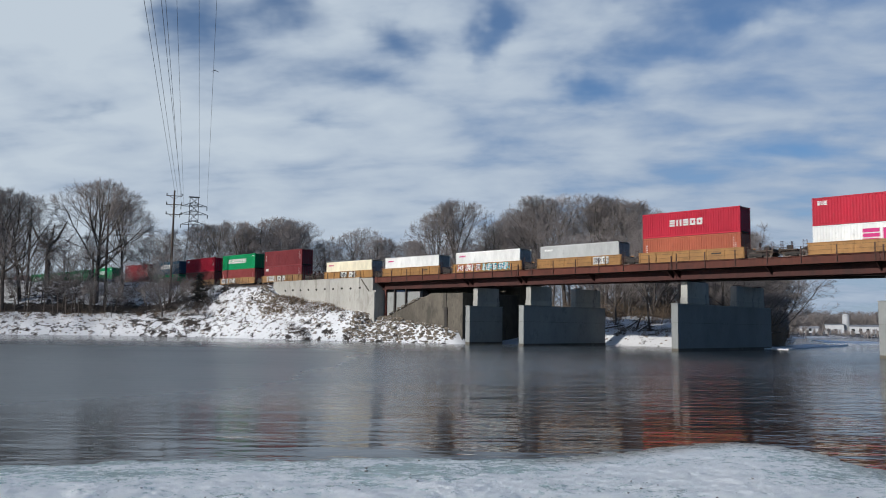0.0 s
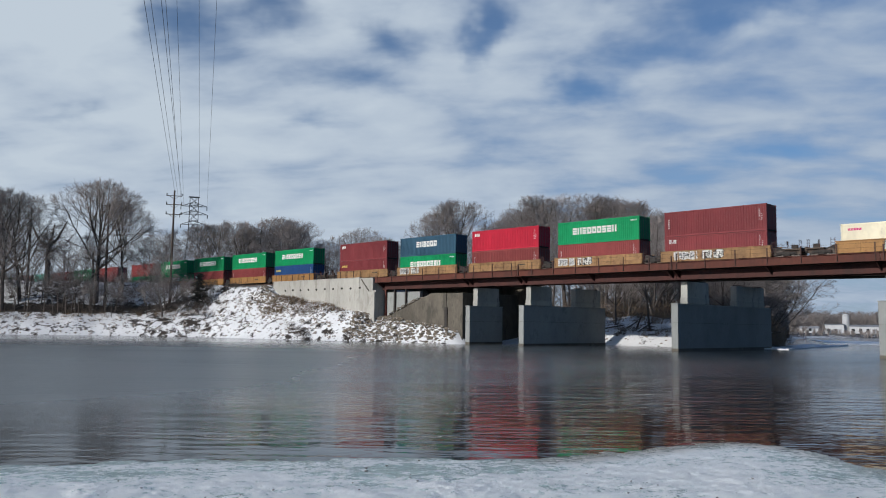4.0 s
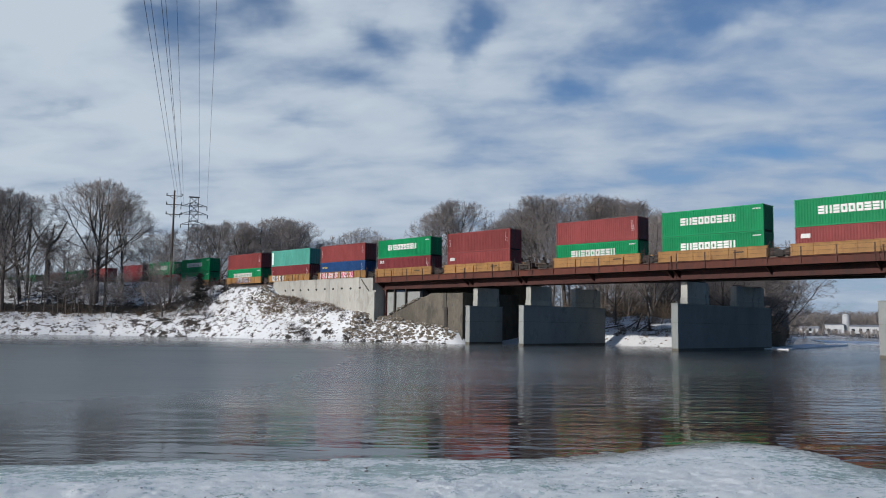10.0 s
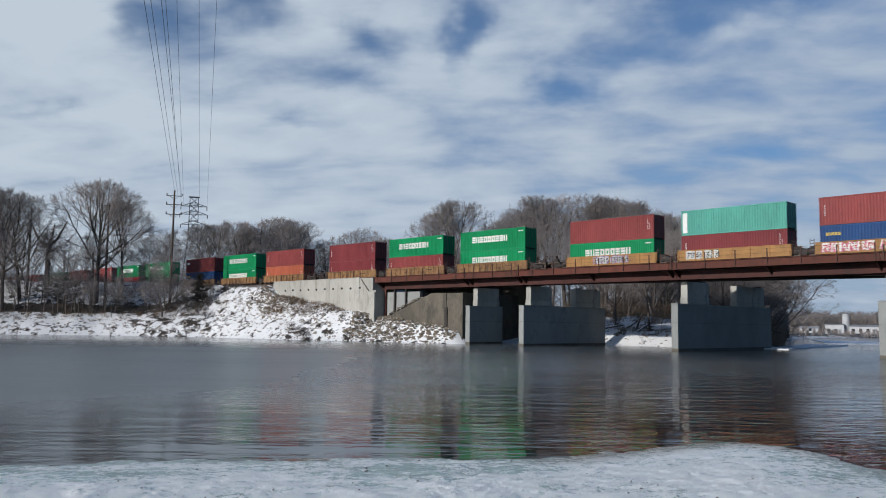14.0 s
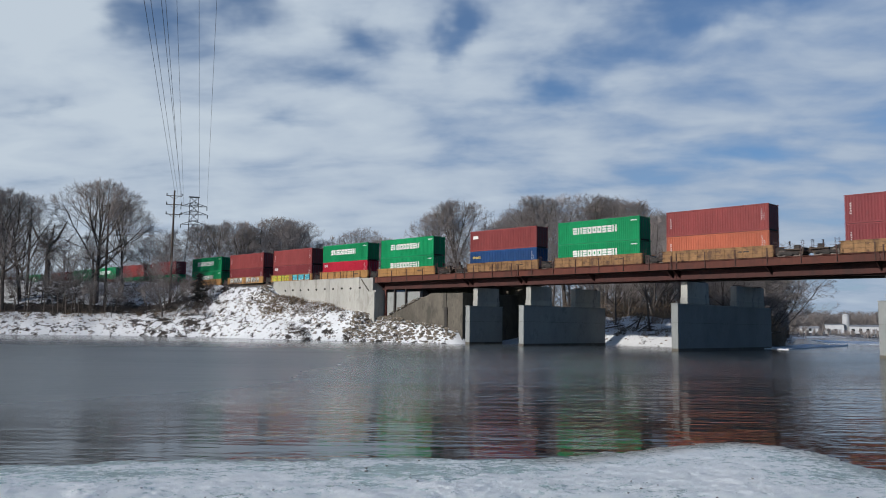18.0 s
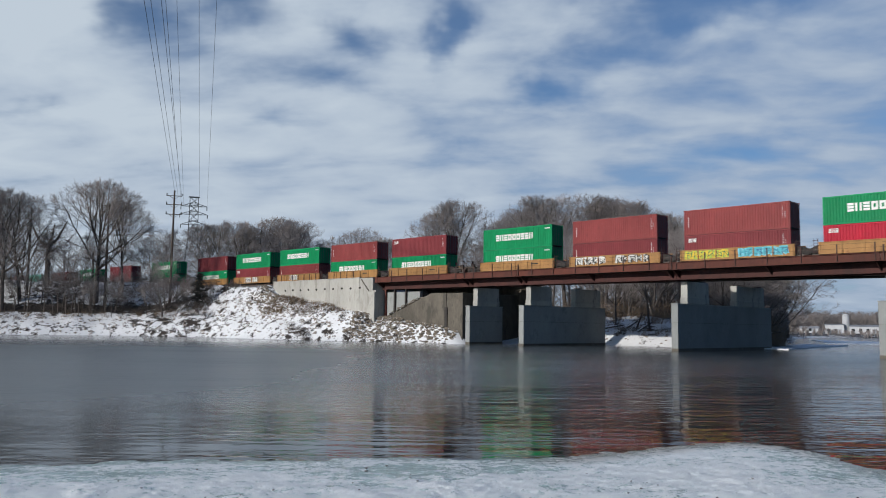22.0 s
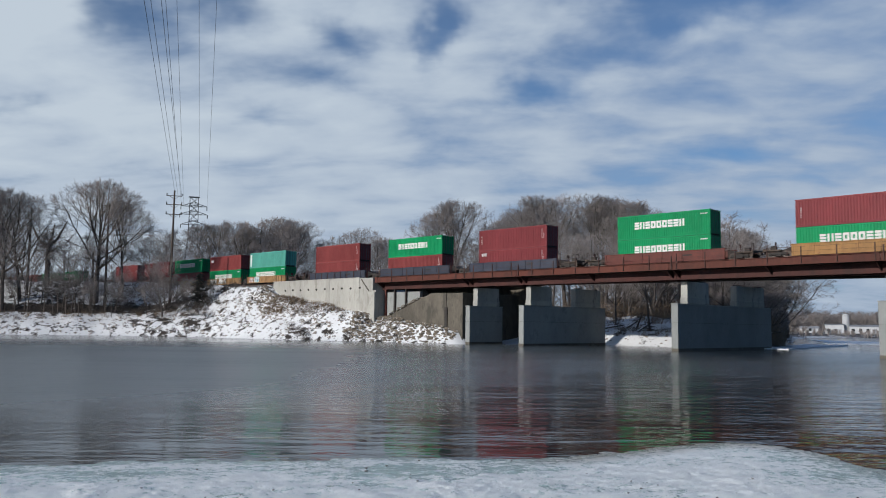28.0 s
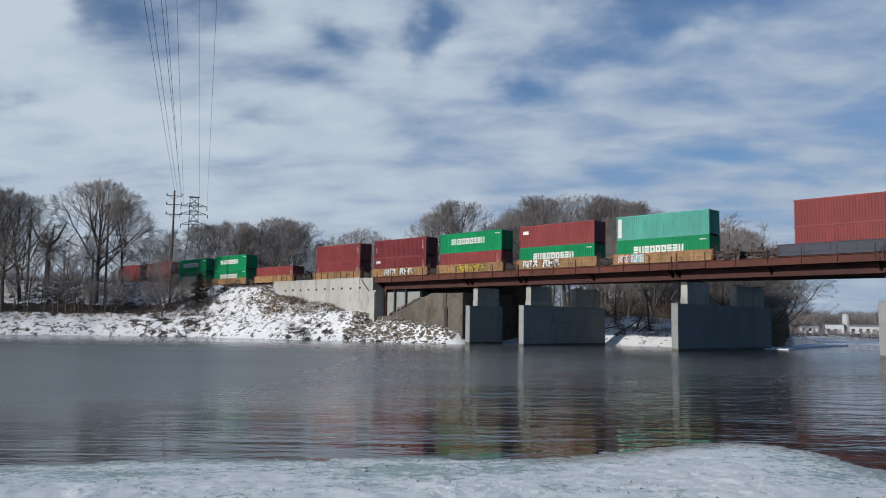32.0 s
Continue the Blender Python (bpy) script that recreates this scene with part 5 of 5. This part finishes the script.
def brush(name, places, reach, seed, material, label):
    """Tangled thin stems over a stretch of ground."""
    rnd = random.Random(seed)
    vs, fs = [], []
    for x, y in places:
        z = ground_z(x, y)
        h0 = rnd.uniform(0.5, 1.0) * reach
        for _ in range(rnd.randint(9, 16)):
            p = Vector((x + rnd.gauss(0, 0.3), y + rnd.gauss(0, 0.3), z - 0.1))
            d = Vector((rnd.gauss(0, 0.45), rnd.gauss(0, 0.45), 1)).normalized()
            r = rnd.uniform(0.012, 0.03)
            h = h0 * rnd.uniform(0.5, 1.1)
            for i in range(3):
                q = p + d * h / 3
                u = d.orthogonal().normalized()
                v = d.cross(u)
                n = len(vs)
                for c, rr in ((p, r), (q, r * 0.7)):
                    for k in range(3):
                        vs.append(tuple(c + rr * (math.cos(2.1 * k) * u + math.sin(2.1 * k) * v)))
                for k in range(3):
                    fs.append((n + k, n + (k + 1) % 3, n + 3 + (k + 1) % 3, n + 3 + k))
                p, r = q, r * 0.7
                d = (d + Vector((rnd.gauss(0, 0.3), rnd.gauss(0, 0.3), rnd.gauss(0, 0.15)))).normalized()
    me = bpy.data.meshes.new(name)
    me.from_pydata(vs, [], fs)
    me.materials.append(material)
    return tagged(new(name, me), label, "undergrowth", kind="stuff")


rnd = random.Random(5)


def along_bank(n, x0, x1, lo, hi):
    out = []
    while len(out) < n:
        x, y = rnd.uniform(x0, x1), rnd.uniform(30, 83)
        d = float(to_line(np.array([x]), np.array([y]), SHORE)[0])
        if lo < d < hi and ground_z(x, y) > 0.3:
            out.append((x, y))
    return out


brush("undergrowth", along_bank(330, -205, -136, 10, 34), 2.8, 1, SCRUB, "tangled grey bare undergrowth on the wooded bank")
crest = []
while len(crest) < 420:
    x = rnd.uniform(-205, -137)
    y = rnd.uniform(55, 81.5)
    d = float(to_line(np.array([x]), np.array([y]), SHORE)[0])
    if 17 < d < 40 or (y > 76 and d > 12):
        crest.append((x, y))
brush("thicket", crest[:130], 4.0, 9, SCRUB, "dense grey thicket along the crest before the railway")
brush("dead_weeds", along_bank(340, -126, -101, 4.5, 13), 0.8, 2, BRUSH, "dry brown weeds below the retaining wall")
brush("undergrowth", along_bank(90, -158, -138, 8, 16), 2.0, 12, SCRUB, "low grey scrub on the slope below the railway")
brush("thicket", [(rnd.uniform(-205, -142), rnd.uniform(77.5, 81.8)) for _ in range(130)], 3.6, 31, SCRUB, "grey bare thicket along the foot of the railway")
brush("undergrowth", [(rnd.uniform(-61, -52.5), rnd.uniform(109.5, 124)) for _ in range(190)], 6.5, 32, BRUSH, "tall brown brush at the tip of the wooded point")
brush("dead_weeds", [(rnd.gauss(-111.3, 1.5), rnd.gauss(77.5, 0.35)) for _ in range(60)], 0.9, 52, SCRUB, "dark heap of dead branches caught on the snowy bank")
brush("dead_weeds", along_bank(170, -180, -136, 4.5, 8), 1.2, 3, BRUSH, "dry brown weeds along the snowy bank")
brush("undergrowth", [p for p in [(rnd.uniform(-95, -0.46 * q - 2), q) for q in (rnd.uniform(107, 160) for _ in range(640))] if p[0] > -58 or p[1] > 124 or to_line(np.array([p[0]]), np.array([p[1]]), SHORE)[0] > 8], 4.2, 4, BRUSH, "tangled bare undergrowth on the point behind the bridge")
brush("undergrowth", [(rnd.uniform(-150, -104), rnd.uniform(95, 125)) for _ in range(200)], 4.0, 6, TWIG, "tangled bare undergrowth behind the railway")


def vine_stump(x, y, h):
    t = empty("vine_covered_stump", pose(x, y, ground_z(x, y)), "dark ragged stump smothered in dead vines on the slope", "tree")
    part("trunk", tube(bmesh.new(), (0, 0, -0.2), (0.3, 0, h), 0.14, 0.03), BARK, t)
    rn = random.Random(3)
    bm = bmesh.new()
    for i in range(620):
        z = rn.uniform(0.12, 1) * h
        a = rn.uniform(0, 2 * math.pi)
        r = (1.15 - z / h) ** 0.6 * h * 0.42 * rn.uniform(0.1, 1.0) * (0.6 + 0.4 * math.sin(5 * z + a))
        p = Vector((0.3 * z / h + r * math.cos(a), r * math.sin(a), z - 0.25 * r))
        d = Vector((math.cos(a), math.sin(a), rn.uniform(-0.5, 0.3))).normalized()
        tube(bm, p - d * 0.3, p + d * 0.4, 0.07, 0.015, 3)
    part("crown", bm, NEEDLE, t)


vine_stump(-143.0, 76.1, 6.4)
brush("undergrowth", [(rnd.gauss(-142.5, 2.2), rnd.gauss(75.5, 0.9)) for _ in range(45)], 2.4, 41, SCRUB, "dark tangled scrub round a vine-covered stump")
brush("undergrowth", along_bank(200, -185, -140, 9, 12), 1.5, 42, SCRUB, "dark scrub and roots along the eroded ledge")

# ---- riprap ----
LUMP = []
for s in range(5):
    bm = bmesh.new()
    bmesh.ops.create_icosphere(bm, subdivisions=1, radius=1)
    rn = random.Random(70 + s)
    for v in bm.verts:
        v.co *= rn.uniform(0.65, 1.2)
    bm.verts.index_update()
    LUMP.append((np.array([v.co for v in bm.verts]), [[v.index for v in f.verts] for f in bm.faces]))
    bm.free()


def stones(name, places, lo, hi, label, material=None):
    rn = random.Random(8)
    vs, fs = [], []
    n = 0
    for x, y, z in places:
        co, fa = LUMP[rn.randrange(5)]
        r = rn.uniform(lo, hi) * rn.uniform(0.6, 1.3)
        a = rn.uniform(0, 6.28)
        c, s = math.cos(a), math.sin(a)
        k = co * np.array([r * 1.3, r, r * 0.62])
        vs.append(np.stack([x + k[:, 0] * c - k[:, 1] * s, y + k[:, 0] * s + k[:, 1] * c, z + k[:, 2]], -1))
        fs += [tuple(i + n for i in f) for f in fa]
        n += len(co)
    me = bpy.data.meshes.new(name)
    me.from_pydata(np.concatenate(vs).tolist(), [], fs)
    me.materials.append(material or ROCK)
    return tagged(new(name, me), label, "rocks", kind="stuff")


def bank_points(n, x0, x1, y0, y1, lo, hi):
    xs, ys = np.random.uniform(x0, x1, n * 8), np.random.uniform(y0, y1, n * 8)
    d = to_line(xs, ys, SHORE)
    z = heights(xs, ys)
    ok = (d > lo) & (d < hi) & (z > 0.02) & (ys < 84)
    return [(a, b, c - 0.12) for a, b, c in list(zip(xs[ok], ys[ok], z[ok]))[:n]]


stones("riprap", bank_points(1250, -185, -98, 30, 84, 0.1, 7.5), 0.12, 0.42, "grey riprap stones half buried in snow along the waterline")
stones("riprap", bank_points(700, -136, -100, 76, 83.9, 2.5, 9.5), 0.12, 0.36, "grey riprap stones on the slope below the wall")
stones("riprap", [(x, y, ground_z(x, y) - 0.1) for x, y in ((rnd.uniform(-133, -122), rnd.uniform(79.5, 83.2)) for _ in range(260))], 0.14, 0.42, "tan rubble spilled beside the end of the wall", TANROCK)
pts = []
while len(pts) < 1250:
    x, y = rnd.uniform(-104, -83.5), rnd.uniform(80, 88.3)
    z = ground_z(x, y)
    if z > 0.05:
        pts.append((x, y, z))
stones("riprap", pts, 0.12, 0.4, "tan riprap stones heaped below the abutment", TANROCK)

pts = []
while len(pts) < 150:
    x, y = rnd.uniform(-82, -52), rnd.uniform(99, 112)
    z = ground_z(x, y)
    if 0.15 < z < 4.5:
        pts.append((x, y, z - 0.05))
stones("riprap", pts, 0.1, 0.32, "dark stones and debris showing through snow on the wooded point")
brush("dead_weeds", [(x, y) for x, y, z in pts if z > 1.2], 1.1, 51, BRUSH, "dry brown weeds on the snowy point")


def floe(name, outline, label):
    """A flat ledge of snow-covered ice with a ragged edge."""
    rn = random.Random(4)
    pts = []
    for (ax, ay), (bx, by) in zip(outline, outline[1:] + outline[:1]):
        n = max(2, int(math.hypot(bx - ax, by - ay) / 1.6))
        for i in range(n):
            pts.append((ax + (bx - ax) * i / n + rn.gauss(0, 0.35), ay + (by - ay) * i / n + rn.gauss(0, 0.5)))
    tagged(part(name, prism(pts, "z", -0.1, 0.14), SNOW), label, "ice", kind="structure")


SNOW = mat("crusted_snow", (0.8, 0.82, 0.86), 0.8, vary=0.1, scale=0.4, bump=0.6, bump_scale=2)
floe("ice_ledge", [(-49.5, 106.5), (-46.5, 108), (-47.5, 116), (-50, 128), (-54, 150), (-62, 152), (-54, 120)], "snow-covered ice ledge along the wooded point")
floe("ice_ledge", [(-64, 168), (-57, 176), (-70, 215), (-88, 222)], "snow-covered ice ledge along the wooded point")

stones("ice_litter", [(x, y, 0.1) for x, y in ((rnd.uniform(-13, -4), rnd.uniform(3, 16)) for _ in range(130)) if inside(np.array([x]), np.array([y]), ICE)[0]], 0.008, 0.022, "dark twigs and grit scattered on the ice", BARK)
for x, y, ln, turn, tilt in ((-75.5, 110.0, 5.5, 20, 8), (-71.0, 111.5, 6.5, -35, 40), (-69.0, 109.5, 4.5, 60, 30), (-73.0, 112.5, 5.0, -10, 22), (-58.0, 106.0, 5.5, 15, 18), (-53.0, 109.0, 5.0, -50, 25), (-112.5, 77.2, 3.2, 12, 6), (-110.8, 77.4, 2.6, -20, 8)):
    z = ground_z(x, y)
    log = empty("fallen_log", pose(x, y, z + 0.1, 0, -tilt, turn), "fallen dead tree limb with snow lying on it", "log", "driftwood on the bank")
    bm = bmesh.new()
    tube(bm, (-ln / 2, 0, 0.1), (0, 0.1, 0.16), 0.2, 0.16, 8, True)
    tube(bm, (0, 0.1, 0.16), (ln / 2, -0.1, 0.2), 0.16, 0.08, 8, True)
    tube(bm, (ln * 0.2, 0, 0.18), (ln * 0.35, 0.7, 0.7), 0.08, 0.03, 6)
    part("trunk", bm, BARK, log)
    part("snow_cap", tube(bmesh.new(), (-ln * 0.45, 0.02, 0.26), (ln * 0.3, -0.02, 0.3), 0.13, 0.07, 6, True), SNOW, log, "strip of fresh snow")

# driftwood heap at the tip of the wooded point
for i in range(16):
    rn = random.Random(640 + i)
    x, y, ln = -54.6 + rn.gauss(0, 0.8), 118.5 + rn.gauss(0, 1.2), rn.uniform(2.0, 4.5)
    z = ground_z(x, y) + rn.uniform(0.1, 2.6)
    log = empty("fallen_log", pose(x, y, z, 0, rn.uniform(-35, 25), rn.uniform(0, 360)), "bare driftwood branch with snow lying on it", "log", "driftwood on the bank")
    part("trunk", tube(tube(bmesh.new(), (-ln / 2, 0, 0), (0, 0.12, 0.05), 0.13, 0.1, 7, True), (0, 0.12, 0.05), (ln / 2, -0.1, 0.0), 0.1, 0.04, 7, True), BARK, log)
    part("snow_cap", tube(bmesh.new(), (-ln * 0.42, 0.02, 0.1), (-0.05, 0.12, 0.13), 0.09, 0.06, 6, True), SNOW, log, "strip of fresh snow")

# ---- power lines ----
def cross_pole(x, y, top, arms, label, half=1.45):
    z = ground_z(x, y)
    p = empty("power_pole", pose(x, y, z), label, "power pole")
    bm = bmesh.new()
    tube(bm, (0, 0, -0.5), (0.1, 0, top - z), 0.26, 0.16, 10, True)
    part("pole", bm, POLE, p)
    ax = Vector((0.40, 0.92, 0)).normalized()
    for h in arms:
        bm = bmesh.new()
        tube(bm, -ax * half + Vector((0.1, 0, h - z)), ax * half + Vector((0.1, 0, h - z + 0.05)), 0.09, 0.09, 4, True)
        tube(bm, -ax * half * 0.6 + Vector((0.1, 0, h - z)), Vector((0.1, 0, h - z - 0.7)), 0.04, 0.04, 4)
        tube(bm, ax * half * 0.6 + Vector((0.1, 0, h - z)), Vector((0.1, 0, h - z - 0.7)), 0.04, 0.04, 4)
        arm = part("crossarm", bm, POLE, p)
        for s in (-1, 1):
            bm = bmesh.new()
            b = ax * half * 0.96 * s + Vector((0.1, 0, h - z))
            for i in range(3):
                tube(bm, b + Vector((0, 0, 0.08 + i * 0.16)), b + Vector((0, 0, 0.2 + i * 0.16)), 0.13, 0.1, 8, True)
            part("insulator", bm, STEEL, arm)
    return p


cross_pole(-150.7, 74.3, 28.0, (26.9, 25.2, 23.3), "tall dark timber power pole with three crossarms")
cross_pole(-161.0, 66.0, 25.5, (25.0, 23.8), "weathered timber power pole among the trees", 1.6)
cross_pole(-173.2, 55.7, 24.2, (23.7, 22.4), "weathered timber power pole among the trees", 1.5)

TX, TY, TT = -208.4, 108.6, 36.6
tz = ground_z(TX, TY)
tower = empty("lattice_tower", pose(TX, TY, tz, 0, 0, 62), "grey steel lattice transmission tower", "transmission tower")
TH = TT - tz


def tower_half(h):
    return np.interp(h / TH, [0, 0.62, 1], [3.2, 1.25, 1.1])


for sx in (-1, 1):
    for sy in (-1, 1):
        bm = bmesh.new()
        for a, b in ((-0.3, TH * 0.62), (TH * 0.62, TH)):
            tube(bm, (sx * tower_half(a), sy * tower_half(a), a), (sx * tower_half(b), sy * tower_half(b), b), 0.13, 0.11, 4)
        part("leg", bm, STEEL, tower)
levels = [0, 0.16, 0.31, 0.44, 0.54, 0.62, 0.70, 0.78, 0.86, 0.93, 1.0]
for a, b in zip(levels[:-1], levels[1:]):
    a, b = a * TH, b * TH
    p, q = tower_half(a), tower_half(b)
    bm = bmesh.new()
    for f in (lambda u, v, z: (u, v, z), lambda u, v, z: (v, u, z)):
        for s in (-1, 1):
            tube(bm, f(-p, s * p, a), f(q, s * q, b), 0.06, 0.06, 4)
            tube(bm, f(p, s * p, a), f(-q, s * q, b), 0.06, 0.06, 4)
            tube(bm, f(-q, s * q, b), f(q, s * q, b), 0.06, 0.06, 4)
    part("bracing", bm, STEEL, tower)
for h, w in ((0.915, 3.4), (0.84, 3.6), (0.745, 3.3)):
    z = h * TH
    for s in (-1, 1):
        bm = bmesh.new()
        for y in (-1, 1):
            tube(bm, (0, y * 1.1, z), (s * w, 0, z), 0.08, 0.06, 4)
            tube(bm, (0, y * 1.1, z + 1.1), (s * w, 0, z), 0.06, 0.05, 4)
        arm = part("crossarm", bm, STEEL, tower)
        part("insulator", tube(bmesh.new(), (s * w, 0, z), (s * w, 0, z - 1.0), 0.12, 0.12, 6, True), STEEL, arm)
part("cap_beam", boxes((-1.5, 1.5, -0.2, 0.2, TH - 0.1, TH + 0.15)), STEEL, tower)


def wire(a, b, sag, r, label="thin sagging overhead power line"):
    bm = bmesh.new()
    a, b = Vector(a), Vector(b)
    n = 40
    pts = []
    for i in range(n + 1):
        t = i / n
        p = a.lerp(b, t)
        p.z -= sag * 4 * t * (1 - t)
        pts.append(p)
    d = (b - a).normalized()
    u = d.orthogonal().normalized()
    v = d.cross(u)
    rings = [[bm.verts.new(p + r * (math.cos(k * 1.5708) * u + math.sin(k * 1.5708) * v)) for k in range(4)] for p in pts]
    for p, q in zip(rings[:-1], rings[1:]):
        for k in range(4):
            bm.faces.new((p[k], p[k - 1], q[k - 1], q[k]))
    return tagged(part("power_line", bm, WIRE), label, "power line", "overhead power lines")


def span(start, over, height, sag, r):
    """A line from start that runs on over the place (x, y) at that height, to well behind the camera."""
    a = Vector(start)
    d = Vector((over[0] - a.x, over[1] - a.y, 0))
    b = Vector((a.x + d.x * 2.05, a.y + d.y * 2.05, 0))
    t = 1 / 2.05
    b.z = a.z + (height + sag * 4 * t * (1 - t) - a.z) / t
    return wire(a, b, sag, r)


for (sx, sy, sz), (ox, oy, oz) in [
    ((-150.67, 74.3, 28.1), (-54.9, 24.2, 24.9)), ((-150.4, 74.9, 27.2), (-54.7, 24.6, 24.9)), ((-150.1, 75.5, 27.3), (-54.45, 25.25, 25.0)),
    ((-150.1, 75.5, 25.6), (-54.3, 25.5, 25.05))]:
    span((sx, sy, sz), (ox, oy), oz, 0.6, 0.022)
for (sx, sy, sz), (ox, oy, oz) in [((-209.6, 106.3, 33.2), (-72.0, 34.9, 32.8)), ((-207.8, 109.8, 36.6), (-71.1, 36.7, 33.0)), ((-206.8, 111.6, 33.2), (-70.3, 38.1, 33.2))]:
    span((sx, sy, sz), (ox, oy), oz, 0.9, 0.024)
# ---- far shore ----
silo = empty("silo", pose(-145.7, 404.5, ground_z(-145.7, 404.5)), "white cylindrical storage silo on the far shore", "silo")
part("shell", tube(bmesh.new(), (0, 0, 0), (0, 0, 8.6), 1.5, 1.5, 20, True), FARWALL, silo)
part("cap", tube(bmesh.new(), (0, 0, 8.6), (0, 0, 9.2), 1.5, 0.5, 20, True), FARWALL, silo)


def shed(x, y, w, d, h, rise, label, turn):
    s = empty("warehouse", pose(x, y, ground_z(x, y) - 0.2, 0, 0, turn), label, "building", "far shore buildings")
    part("wall", boxes((-w / 2, w / 2, -d / 2, d / 2, 0, h)), FARWALL, s)
    part("roof", prism([(-d / 2 - 0.3, h), (d / 2 + 0.3, h), (0, h + rise)], "x", -w / 2 - 0.3, w / 2 + 0.3), FARROOF, s)
    for i in range(int(w / 3)):
        part("window", boxes((-w / 2 + 1 + i * 3, -w / 2 + 2.2 + i * 3, -d / 2 - 0.04, -d / 2 + 0.02, 1.2, 2.4)), DARKGLASS, s)
    part("door", boxes((w / 2 - 2.6, w / 2 - 0.8, -d / 2 - 0.05, -d / 2 + 0.02, 0.1, 2.3)), FARROOF, s)


shed(-159.5, 397.0, 8, 7, 2.4, 1.0, "low white shed with a grey pitched roof", 18)
shed(-150.0, 402.5, 8, 8, 4.2, 0.5, "white warehouse beside the silo", 18)
shed(-139.0, 408.0, 12, 9, 3.4, 0.9, "low grey-white warehouse on the far shore", 18)
shed(-126.0, 414.0, 11, 9, 3.4, 1.0, "low grey-white warehouse on the far shore", 18)


def far_wood(name, n, xr, yr, hr, seed, label, along=0.0, material=TWIG):
    """Many simple bare trees far away, one mass."""
    rn = random.Random(seed)
    vs, fs = [], []

    def strut(p, q, r):
        d = (q - p).normalized()
        u = d.orthogonal().normalized()
        v = d.cross(u)
        m = len(vs)
        for c, rr in ((p, r), (q, r * 0.45)):
            for k in range(3):
                vs.append(tuple(c + rr * (math.cos(2.1 * k) * u + math.sin(2.1 * k) * v)))
        for k in range(3):
            fs.append((m + k, m + (k + 1) % 3, m + 3 + (k + 1) % 3, m + 3 + k))
    xs = [rn.uniform(*xr) for _ in range(n)]
    ys = [rn.uniform(*yr) for _ in range(n)]
    xs = [x + along * y for x, y in zip(xs, ys)]
    zs = heights(np.array(xs), np.array(ys))
    for x, y, z in zip(xs, ys, zs):
        if z < 0.1:
            continue
        h = rn.uniform(*hr)
        b = Vector((x, y, z - 0.3))
        strut(b, b + Vector((0, 0, h * 0.8)), 0.2)
        for _ in range(26):
            p = b + Vector((0, 0, h * rn.uniform(0.2, 0.8)))
            a = rn.uniform(0, 6.28)
            q = p + Vector((math.cos(a), math.sin(a), rn.uniform(0.4, 1.3))) * h * rn.uniform(0.12, 0.24)
            strut(p, q, 0.09)
            for _ in range(2):
                a = rn.uniform(0, 6.28)
                strut(p.lerp(q, 0.6), p.lerp(q, 0.6) + Vector((math.cos(a), math.sin(a), rn.uniform(0.2, 1.0))) * h * 0.1, 0.05)
    me = bpy.data.meshes.new(name)
    me.from_pydata(vs, [], fs)
    me.materials.append(material)
    return tagged(new(name, me), label, "woods", kind="stuff")


far_wood("far_woods", 1900, (-300, 60), (430, 560), (8, 12), 21, "grey bare woods behind the far shore buildings")
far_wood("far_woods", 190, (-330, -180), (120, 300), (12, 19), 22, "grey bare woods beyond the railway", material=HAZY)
far_wood("far_woods", 160, (-175, -95), (170, 300), (11, 17), 23, "grey bare woods beyond the wooded point")
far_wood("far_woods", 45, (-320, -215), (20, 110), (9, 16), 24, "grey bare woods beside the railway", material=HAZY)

far_wood("far_woods", 420, (-45, -2), (165, 335), (3, 8), 26, "bare scrub along the bank upstream of the bridge", -0.42)
far_wood("far_brush", 900, (-260, 40), (335, 425), (1.2, 3.2), 25, "low grey brush along the far shore")

# ---- bird ----
bird = empty("bird", pose(0, 0, 0), "small dark bird flying with spread wings", "bird")
bm = bmesh.new()
tube(bm, (0.0, -0.22, 0), (0.0, 0.0, 0.02), 0.02, 0.07, 8, True)
tube(bm, (0.0, 0.0, 0.02), (0.0, 0.16, 0.03), 0.07, 0.045, 8, True)
tube(bm, (0.0, 0.16, 0.03), (0.0, 0.25, 0.02), 0.045, 0.01, 8, True)
part("body", bm, FEATHER, bird)
WINGS = []
for s in (-1, 1):
    w = prism([(0, -0.08), (0, 0.1), (s * 0.2, 0.13), (s * 0.46, -0.02), (s * 0.22, -0.07)][::s], "z", 0.0, 0.015)
    WINGS.append((part("wing", w, FEATHER, bird), s))


def motions():
    """The train rolls past at about 21 m/s; the clouds and the ripples drift; a bird flies off."""
    way = [(0, 0.0), (8, 170.61), (16, 340.80), (24, 510.30), (32, 678.45)]
    for thing, s, z in TRAIN:
        walk(thing, [(t, pose(s + d, NEAR_Y, z)) for t, d in way])
    walk(clouds, [(0, CLOUD_POSE), (32, CLOUD_POSE @ pose(0, 0, 0, 0, 0, 4.4))])
    walk(water, [(0, pose(0, 0, 0)), (32, pose(-7, -6, 0))])
    walk(bird, [(0, pose(-85.2, 46.3, 31.4, 0, 0, 60)), (0.5, pose(-82.5, 45.0, 31.8, 0, 10, 100)), (1.0, pose(-79.1, 43.0, 32.9, 0, -10, 120)), (1.5, pose(-76.2, 39.8, 34.5, 0, 0, 150)), (2.5, pose(-70.0, 33.0, 39.0, 0, 0, 150)), (32, pose(120.0, -200.0, 170.0, 0, 0, 150))])
    for wing, s in WINGS:
        walk(wing, [(0.15 * i, pose(0, 0, 0, 0, s * (-32 if i % 2 else 25), 0)) for i in range(17)] + [(32, pose(0, 0, 0))])


motions()
